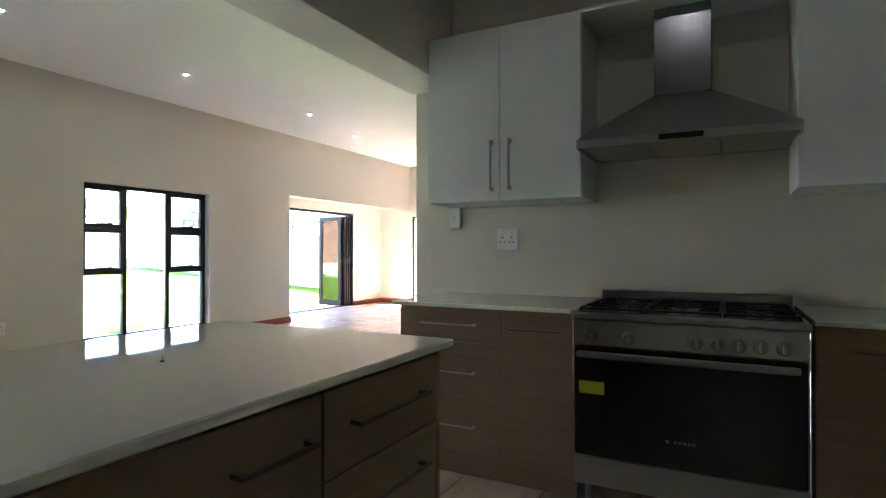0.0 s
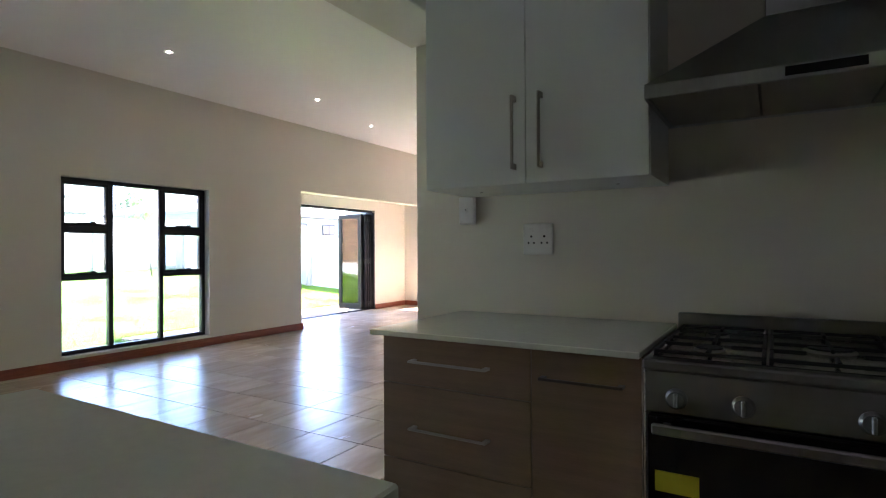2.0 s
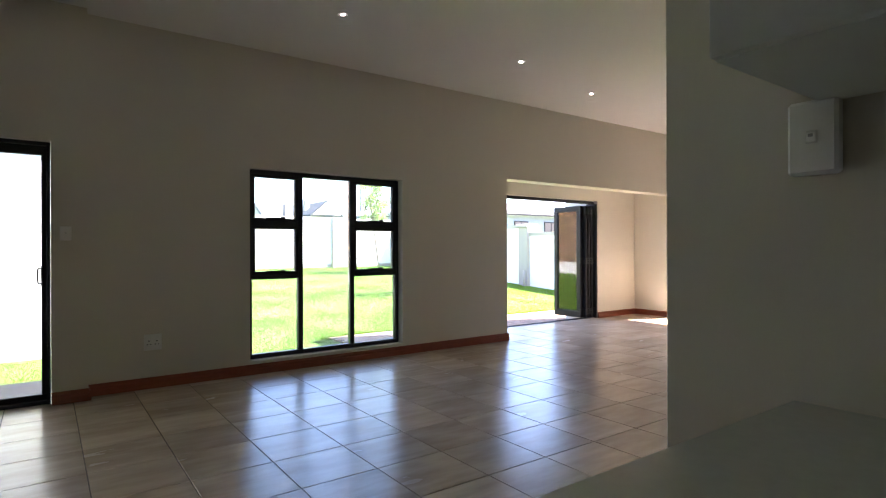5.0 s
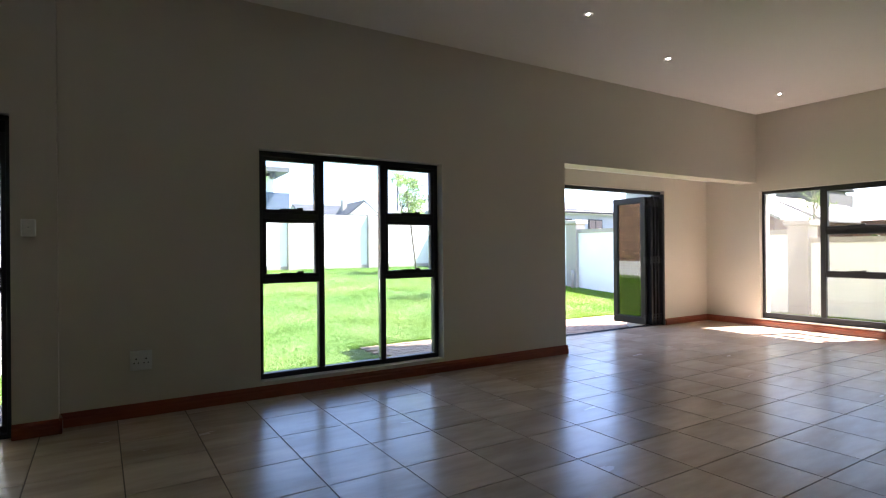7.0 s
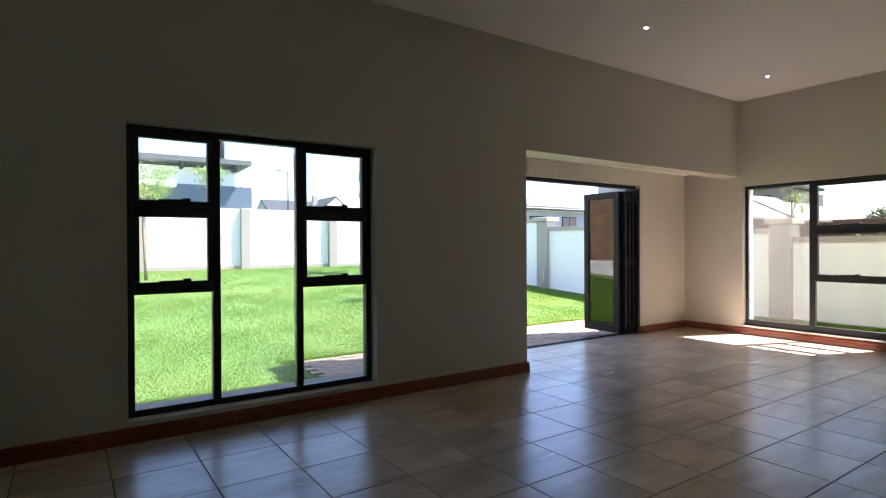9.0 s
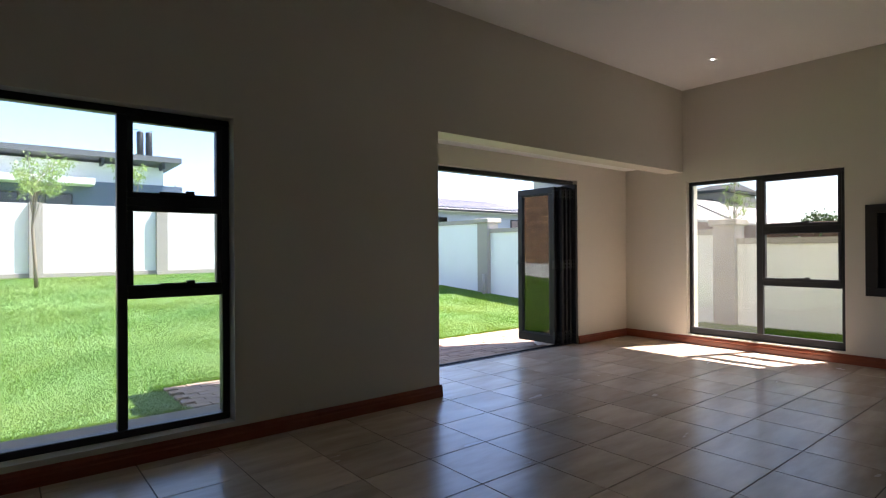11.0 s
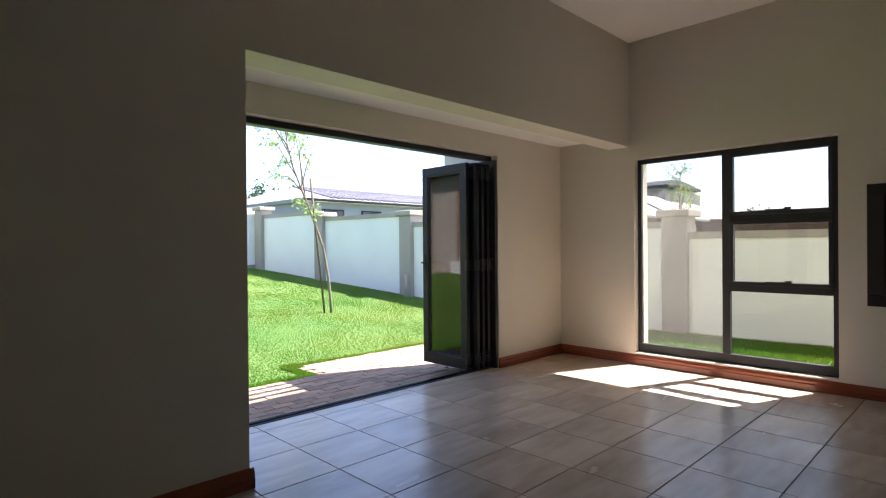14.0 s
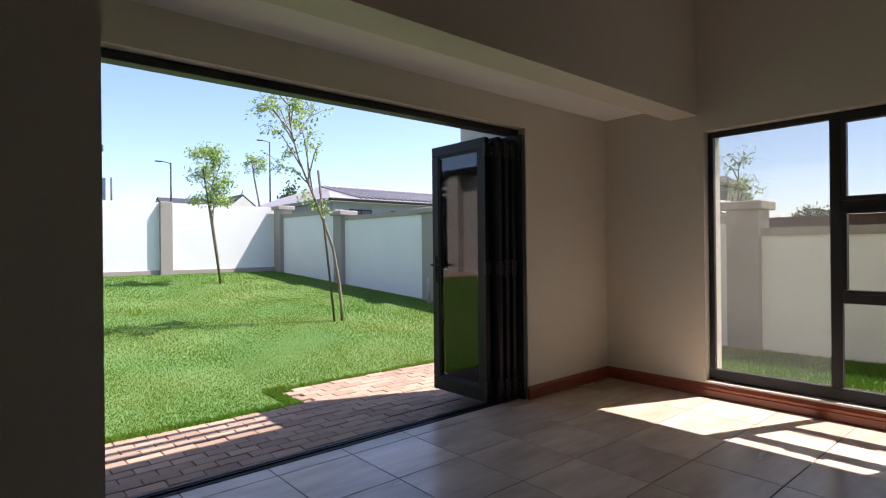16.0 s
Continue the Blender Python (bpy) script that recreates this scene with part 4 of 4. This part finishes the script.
young_tree("young_tree", "young bushy tree with light green leaves on the lawn",
           [(-17.7, 11.854, lawn_z(-17.7)), (-17.7, 11.80, 1.05), (-17.7, 11.708, 1.74), (-17.7, 11.655, 2.11), (-17.7, 11.69, 2.61), (-17.7, 11.82, 3.25)],
           [0.026, 0.023, 0.020, 0.017, 0.012, 0.005], 2, ((-17.7, 11.74, 2.68), (0.54, 0.54, 0.72)), 2300, 7,
           leaf=0.075, stake=((-17.66, 11.84, lawn_z(-17.7)), (-17.66, 11.50, 2.97)), spread=1.4)
young_tree("young_tree", "young tree with an airy pale crown near the garden wall",
           [(-18.0, 5.72, lawn_z(-18.0)), (-18.0, 5.70, 1.0), (-18.0, 5.66, 1.7), (-18.0, 5.68, 2.3), (-18.0, 5.78, 2.9)],
           [0.042, 0.036, 0.028, 0.018, 0.008], 2, ((-18.0, 5.80, 2.65), (0.60, 0.62, 0.70)), 1900, 11, leaf=0.062, spread=1.5)
young_tree("young_tree", "small street tree with a thin trunk beyond the wall",
           [(-30, 17.9, 0.6), (-30, 17.9, 3.0), (-30, 17.6, 4.6), (-30, 17.5, 5.4)], [0.06, 0.05, 0.035, 0.015], 2, ((-30, 17.75, 5.1), (0.45, 0.48, 0.55)), 480, 13, leaf=0.13, spread=1.6)
young_tree("young_tree", "small tree with a bare trunk before the neighbouring house",
           [(-27, 9.3, 0.6), (-27, 9.2, 2.8), (-27, 9.05, 3.6), (-27, 9.0, 4.2)], [0.05, 0.045, 0.03, 0.012], 1, ((-27, 8.95, 4.2), (0.5, 0.55, 0.45)), 420, 17, leaf=0.13, spread=1.6)
young_tree("young_tree", "young tree behind the garden pillar to the north",
           [(-9.85, 20.0, -0.13), (-9.85, 20.0, 1.2), (-9.85, 19.95, 2.0), (-9.85, 20.0, 2.95)], [0.05, 0.04, 0.025, 0.008], 1, ((-9.85, 20.0, 2.3), (0.46, 0.40, 0.66)), 360, 19, leaf=0.075, spread=1.6)


def bushy_tree(label, x, y, z0, h, rx, seed, n=1500, leaf=0.28):
    """A far broad tree: trunk, limbs and clumps of leaf cards with gaps."""
    r = random.Random(seed)
    t = thing("tree", label, "tree", "far trees", m=pose(x, y, z0))
    part("trunk", Shape().tube([(0, 0, 0), (0.1, 0, h * 0.35), (0, 0.1, h * 0.7)], [0.16, 0.12, 0.05], 8), BARK, t)
    s = Shape()
    for _ in range(26):
        a, q = r.uniform(0, 2 * math.pi), r.uniform(0.2, 1)
        c = Vector((rx * q * math.cos(a), rx * q * math.sin(a), h * (0.62 + 0.3 * r.random() - 0.16 * q)))
        part("branch", Shape().tube([(0, 0, h * 0.35), c * 0.6, c], [0.05, 0.03, 0.01], 5, caps=False), BARK, t)
        cr = rx * r.uniform(0.18, 0.36)
        for _ in range(n // 26):
            p = c + Vector([r.gauss(0, cr * 0.5) for _ in range(3)])
            d = Vector([r.uniform(-1, 1) for _ in range(3)]).normalized()
            u = d.cross(Vector([r.uniform(-1, 1) for _ in range(3)])).normalized()
            L = leaf * r.uniform(0.6, 1.2)
            s.face([p, p + d * L * 0.5 + u * L * 0.25, p + d * L, p + d * L * 0.5 - u * L * 0.25])
    part("foliage", s, LEAFD, t)["kind"] = "stuff"


bushy_tree("dark green tree in the distance behind the roofs", -43, 26.0, 0.6, 6.0, 1.7, 21)
bushy_tree("dark green tree beyond the far brick wall", -15.5, 46, 0, 3.75, 1.7, 22)
bushy_tree("low green shrub behind the garden wall", -8.3, 19.5, -0.6, 2.3, 0.7, 24, 500, 0.14)


# ---- lamp posts ----
def lamp_post(x, y, z0, z1, arm):
    p = thing("street_lamp", "dark slim street lamp post beyond the wall", "street lamp", "street lamps")
    part("post", Shape().tube([(x, y, z0), (x, y, z1)], [0.07, 0.045], 8), POLE, p)
    if arm:
        part("arm", Shape().tube([(x, y, z1 - 0.05), (x, y - arm * 0.6, z1 + 0.02), (x, y - arm, z1 + 0.03)], 0.025, 6), POLE, p)
        part("head", bx(x - 0.09, x + 0.09, y - arm - 0.35, y - arm, z1, z1 + 0.06, bev=0.02), POLE, p, "flat lamp head")


lamp_post(-40, 22.7, 0.6, 8.35, 0.5)
lamp_post(-40, 16.65, 0.6, 6.4, 0.5)
lamp_post(-40, 13.6, 0.6, 5.3, 0)


# ---- neighbouring houses ----
def facade_window(parent, axis, c, side, u0, u1, z0, z1, cols=2):
    """A window on a facade: frame, sill and panes, proud of the wall by a hand."""
    w = part("window", bx(*((c, c + side * 0.05, u0, u1) if axis == "y" else (u0, u1, *sorted((c, c + side * 0.05)))), z0, z1, bev=0.01), ALU, parent)
    for k in range(cols):
        a = u0 + 0.06 + k * (u1 - u0 - 0.06) / cols
        b = u0 + (k + 1) * (u1 - u0 - 0.06) / cols
        d0, d1 = sorted((c + side * 0.051, c + side * 0.056))
        part("pane", bx(*((d0, d1, a, b) if axis == "y" else (a, b, d0, d1)), z0 + 0.06, z1 - 0.06), BLACKGLASS, w)


def gable_roof(x0, x1, y0, y1, z, rise, along, over=0.45, hip=0.0):
    s = Shape()
    x0, x1, y0, y1 = x0 - over, x1 + over, y0 - over, y1 + over
    if along == "y":
        r0, r1 = ((x0 + x1) / 2, y0 + hip), ((x0 + x1) / 2, y1 - hip)
        c = [(x0, y0), (x1, y0), (x1, y1), (x0, y1)]
        faces = [(c[1], c[2], r1, r0), (c[3], c[0], r0, r1), (c[0], c[1], r0), (c[2], c[3], r1)]
    else:
        r0, r1 = (x0 + hip, (y0 + y1) / 2), (x1 - hip, (y0 + y1) / 2)
        c = [(x0, y0), (x1, y0), (x1, y1), (x0, y1)]
        faces = [(c[0], c[1], r1, r0), (c[2], c[3], r0, r1), (c[3], c[0], r0), (c[1], c[2], r1)]
    for f in faces:
        s.face([(p[0], p[1], z + rise if p in (r0, r1) else z) for p in f])
    s.box(x0, x1, y0, y1, z - 0.16, z - 0.001)
    return s


def roof_ribs(x_edge, x_ridge, y0, y1, z, rise, step):
    """Rows of roof tile rolls on the slope that falls from the ridge to x_edge."""
    s = Shape()
    y = y0
    while y < y1:
        s.tube([(x_edge, y, z + 0.02), (x_ridge, y, z + rise + 0.02)], 0.05, 6)
        y += step
    return s


# house to the north-west with a tiled roof
h = thing("house", "blue-grey neighbouring house with a grey tiled hip roof", "house")
part("wall", bx(-36, -26, 19.4, 31, -0.2, 3.25), LILACWALL, h)
rf = part("roof", gable_roof(-36, -26, 19.4, 31, 3.4, 1.22, "y", over=0.22, hip=2.7), ROOFTILE, h)
part("roof_tiles", roof_ribs(-25.6, -29.2, 20.6, 29.6, 3.42, 0.83, 0.33), ROOFTILE, rf)
for y in (20.2, 22.4, 25.8, 28.4):
    facade_window(h, "y", -26, 1, y, y + 1.2, 2.0, 2.95)
part("gutter", bx(-25.62, -25.5, 19.0, 31.4, 3.26, 3.38, bev=0.02), ALU, h)

# modern house to the west with a single-pitch roof
h = thing("house", "modern white and blue-grey house with a single-pitch roof", "house")
part("wall", bx(-40, -32, -6, 11.2, 0.3, 5.15), WHITEWALL, h, "white upper storey wall")
part("lower_wall", bx(-40, -31.6, -7, 11.95, 0.2, 4.28, bev=0.02), BLUEWALL, h, "blue-grey painted lower wall")
part("roof", Shape().extrude([(0, 0, 0), (9.4, 0, 0.16), (9.4, 0, 0.40), (0, 0, 0.24)], (-40.5, -6.6, 5.15), (-40.5, 11.8, 5.15)), SLATE, h, "flat metal roof with a dark fascia")
for y in (6.0, 8.6, 11.0):
    part("bracket", bx(-31.95, -31.2, y, y + 0.12, 5.0, 5.29), POLE, h)
part("canopy", bx(-31.6, -30.6, 3.0, 8.3, 4.03, 4.30, bev=0.02), WHITEWALL, h, "white concrete canopy")
facade_window(h, "y", -31.6, 1, 4.8, 7.6, 2.6, 3.7, 3)
for y in (10.42, 10.80):
    part("flue", Shape().tube([(-33.0, y, 5.3), (-33.0, y, 6.9), (-33.0, y, 6.95)], [0.15, 0.15, 0.12], 14), POLE, h, "black chimney flue")
part("flue_wire", Shape().tube([(-33.0, 9.6, 7.02), (-33.0, 11.0, 7.02)], 0.012, 5), POLE, h)

# gabled grey roofs beyond the west wall
h = thing("house", "low house with grey gabled roofs beyond the wall", "house")
part("wall", bx(-64, -58, 21.2, 29, 0.4, 4.4), GREIGE, h)
part("roof", gable_roof(-64, -58, 21.2, 29, 4.5, 1.75, "y", over=0.3), DARKROOF, h)
part("gable", Shape().extrude([(-64, 0, 4.5), (-58, 0, 4.5), (-61, 0, 6.05)], (0, 20.88, 0), (0, 20.897, 0)), GREIGE, h, "plastered gable end")
part("wing_wall", bx(-57.9, -55, 24.9, 28.1, 0.4, 4.75), GREIGE, h)
part("wing_roof", gable_roof(-60, -55, 24.9, 28.1, 4.85, 1.5, "x", over=0.25), DARKROOF, h)
part("wing_gable", Shape().extrude([(0, 24.9, 4.85), (0, 28.1, 4.85), (0, 26.5, 6.15)], (-54.747, 0, 0), (-54.73, 0, 0)), REVEAL, h, "pale plastered gable end")
part("chimney", bx(-58.3, -57.7, 25.3, 25.8, 5.2, 6.6), GREIGE, h)
part("dish_arm", Shape().tube([(-56.5, 26.9, 6.0), (-56.5, 27.2, 6.9)], 0.04, 6), POLE, h)

# grey two-storey building and red brick houses to the north
h = thing("house", "grey two-storey house with a flat-pitched roof", "house")
part("wall", bx(-21.0, -18.9, 40, 44.5, -0.2, 4.75), DIMGREY, h)
part("roof", gable_roof(-21.0, -18.9, 40, 44.5, 4.85, 0.55, "x", over=0.35, hip=0.5), DARKROOF, h)
part("side_wing", bx(-18.89, -18.3, 40.6, 44, -0.2, 4.4), DIMGREY, h)
facade_window(h, "x", 40, -1, -20.4, -19.6, 3.7, 4.3, 1)
for x0, x1, y0, z, rise in ((-20.3, -16.0, 30, 2.55, 1.15), (-19.3, -15.6, 33.5, 2.5, 0.9)):
    h = thing("house", "red brick house with a pale gabled roof", "house", "red brick houses")
    part("wall", bx(x0, x1, y0, y0 + 7, -0.2, z), REDBRICK, h)
    part("gable", Shape().extrude([(x0, 0, z), (x1, 0, z), ((x0 + x1) / 2, 0, z + rise)], (0, y0 + 0.02, 0), (0, y0 + 0.2, 0)), REDBRICK, h)
    part("roof", Shape().extrude([(x0 - 0.4, 0, z - 0.12), ((x0 + x1) / 2, 0, z + rise + 0.08), (x1 + 0.4, 0, z - 0.12), (x1 + 0.4, 0, z), ((x0 + x1) / 2, 0, z + rise + 0.2), (x0 - 0.4, 0, z)],
                                 (0, y0 - 0.3, 0), (0, y0 + 7.3, 0)), PALEROOF, h)
    facade_window(h, "x", y0, -1, x0 + 1.2, x0 + 2.4, 1.0, 2.1)
bw = thing("brick_wall", "long red brick boundary wall in the distance", "garden wall")
part("panel", bx(-21, 6, 37.0, 37.2, -0.2, 2.42), REDBRICK, bw)
part("coping", bx(-21, 6, 36.95, 37.25, 2.43, 2.52, bev=0.01), REDBRICK, bw)
for k in range(8):
    part("pier", bx(-20 + 3.2 * k, -19.6 + 3.2 * k, 36.9, 36.999, -0.2, 2.40), REDBRICK, bw)

# garden building to the south, seen in the door glass
h = thing("garden_building", "beige outbuilding with a face brick panel and a dark window", "outbuilding")
FY = 2.0
part("wall", bx(-19.7, -12.2, FY - 3.0, FY, -0.2, 3.42), OUTPLASTER, h)
part("roof", bx(-19.8, -12.0, FY - 3.2, FY + 0.30, 3.421, 3.57), POLE, h, "flat roof with a dark fascia")
part("plinth", bx(-16.6, -13.2, FY + 0.001, FY + 0.10, -0.2, 0.74), WHITEWALL, h, "white plinth")
part("column", bx(-17.90, -17.42, FY + 0.001, FY + 0.25, -0.2, 3.41, bev=0.01), OUTPLASTER, h)
bp = part("brick_panel", bx(-16.38, -13.2, FY + 0.001, FY + 0.034, 0.741, 3.28), SAND, h, "face brick feature panel")
bshape = bx(-0.11, 0.11, -0.02, 0.02, -0.0345, 0.0345, bev=0.003).mesh("brick", BRICK)
for k in range(32):
    for q in range(9):
        part("brick", bshape, None, bp, m=pose(-16.26 + q * 0.234 + (0.117 if k % 2 else 0), FY + 0.05, 0.785 + k * 0.079))
far_brick = Shape()
for k in range(32):
    for q in range(9, 13):
        x, z = -16.26 + q * 0.234 + (0.117 if k % 2 else 0), 0.785 + k * 0.079
        far_brick.box(x - 0.11, x + 0.11, FY + 0.03, FY + 0.07, z - 0.0345, z + 0.0345)
part("brick_field", far_brick, BRICK, bp)["kind"] = "stuff"
facade_window(h, "x", FY, 1, -19.3, -17.95, 0.56, 2.78)
part("window_sill", bx(-19.4, -17.91, FY + 0.001, FY + 0.12, 0.44, 0.55, bev=0.01), WHITEWALL, h)
# flat dark sheet on the wall, painting the shade behind the slats
part("vent_recess", bx(-19.3, -17.92, FY + 0.001, FY + 0.02, 2.80, 3.40), DARK, h, "dark sheet painting the shade behind the slats")
for k in range(3):
    part("slat", bx(-19.3, -17.92, FY + 0.03, FY + 0.11, 2.84 + 0.195 * k, 2.91 + 0.195 * k, bev=0.005), WHITEWALL, h, "white sun slat")
pt = Shape()
pt.extrude([(0, 2.01, 0), (0, 4.5, 0), (0, 4.5, 0.16), (0, 2.01, 0.16)], (-19.7, 0, lawn_z(-19.7) - 0.13), (-16.55, 0, lawn_z(-16.55) - 0.13))
solid("patio", pt, PATIO, "tan paved patio strip before the outbuilding", "paving")


# ---- floor tiles ----
PIT, TX, TY = 0.446, -6.075, 4.335
solid("floor", bx(-8.080, 1.8, -2.6, 12.5, -0.25, -0.0035), GROUT, "dark grouted bed under the floor tiles", "floor")
FLOOR = bpy.data.objects["floor"]
tile_shape = bx(-PIT / 2 + 0.003, PIT / 2 - 0.003, -PIT / 2 + 0.003, PIT / 2 - 0.003, -0.008, 0.0, bev=0.0014).mesh("tile", TILE)
rest = Shape()
for i in range(-5, 19):
    for j in range(-17, 20):
        x0, x1 = TX + PIT * i + 0.003, TX + PIT * (i + 1) - 0.003
        y0, y1 = TY + PIT * j + 0.003, TY + PIT * (j + 1) - 0.003
        x0, x1, y0, y1 = max(x0, -7.986), min(x1, 1.8), max(y0, -2.6), min(y1, 12.5)
        if x1 - x0 < 0.03 or y1 - y0 < 0.03:
            continue
        whole = x1 - x0 > PIT - 0.0075 and y1 - y0 > PIT - 0.0075
        if y0 < 7.60 and x1 < -7.10 or (x1 < -7.95 and y0 < 7.85):
            continue
        if whole and x0 > -8.0 and x0 < -2.5 and y0 > 2.5 and (x0 < -3.5 or y0 < 8.5):
            part("tile", tile_shape, None, FLOOR, m=pose((x0 + x1) / 2, (y0 + y1) / 2, 0))
        else:
            rest.box(x0, x1, y0, y1, -0.008, 0.0, bev=0.0014)
part("tile_field", rest, TILE, FLOOR)["kind"] = "stuff"

# ---- paving ----
tagged(part("pavement", Shape().box(-8.375, -7.25, -1.5, 3.1, -0.3, -0.113).box(-8.375, -7.32, 3.1, 6.33, -0.3, -0.113).box(-9.345, -7.32, 6.33, 9.69, -0.3, -0.113).box(-9.84, -8.1, 9.69, 13.2, -0.3, -0.113), SAND),
       "sandy joint bed under the clay pavers", "paving", "", "structure")
PAVE = bpy.data.objects["pavement"]
pshape = bx(-0.047, 0.047, -0.098, 0.098, -0.05, 0.0, bev=0.004).mesh("paver", PAVER)
far, near = Shape(), 0
r = random.Random(4)
for i in range(27):
    for j in range(-17, 56):
        x = -9.80 + 0.1 * i
        y = 2.1 + 0.2 * j + (0.1 if i % 2 else 0)
        lim = -7.31 if y < 3.0 else -7.41 if y < 7.45 else -8.75 if y < 8.02 else -8.16 if y < 10.85 else -8.75
        if y > 13 or x > lim or not paved(x - 0.049, y - 0.05) or not paved(x - 0.049, y + 0.05):
            continue
        dz = r.uniform(-0.003, 0.003)
        if 7.9 < y < 11.2 and near < 300:
            near += 1
            part("paver", pshape, None, PAVE, m=pose(x, y, -0.095 + dz, r.uniform(-0.5, 0.5), r.uniform(-0.5, 0.5), r.uniform(-0.6, 0.6)))
        else:
            far.box(x - 0.047, x + 0.047, y - 0.098, y + 0.098, -0.15, -0.095 + dz, bev=0.004)
part("paver_field", far, PAVER, PAVE)["kind"] = "stuff"
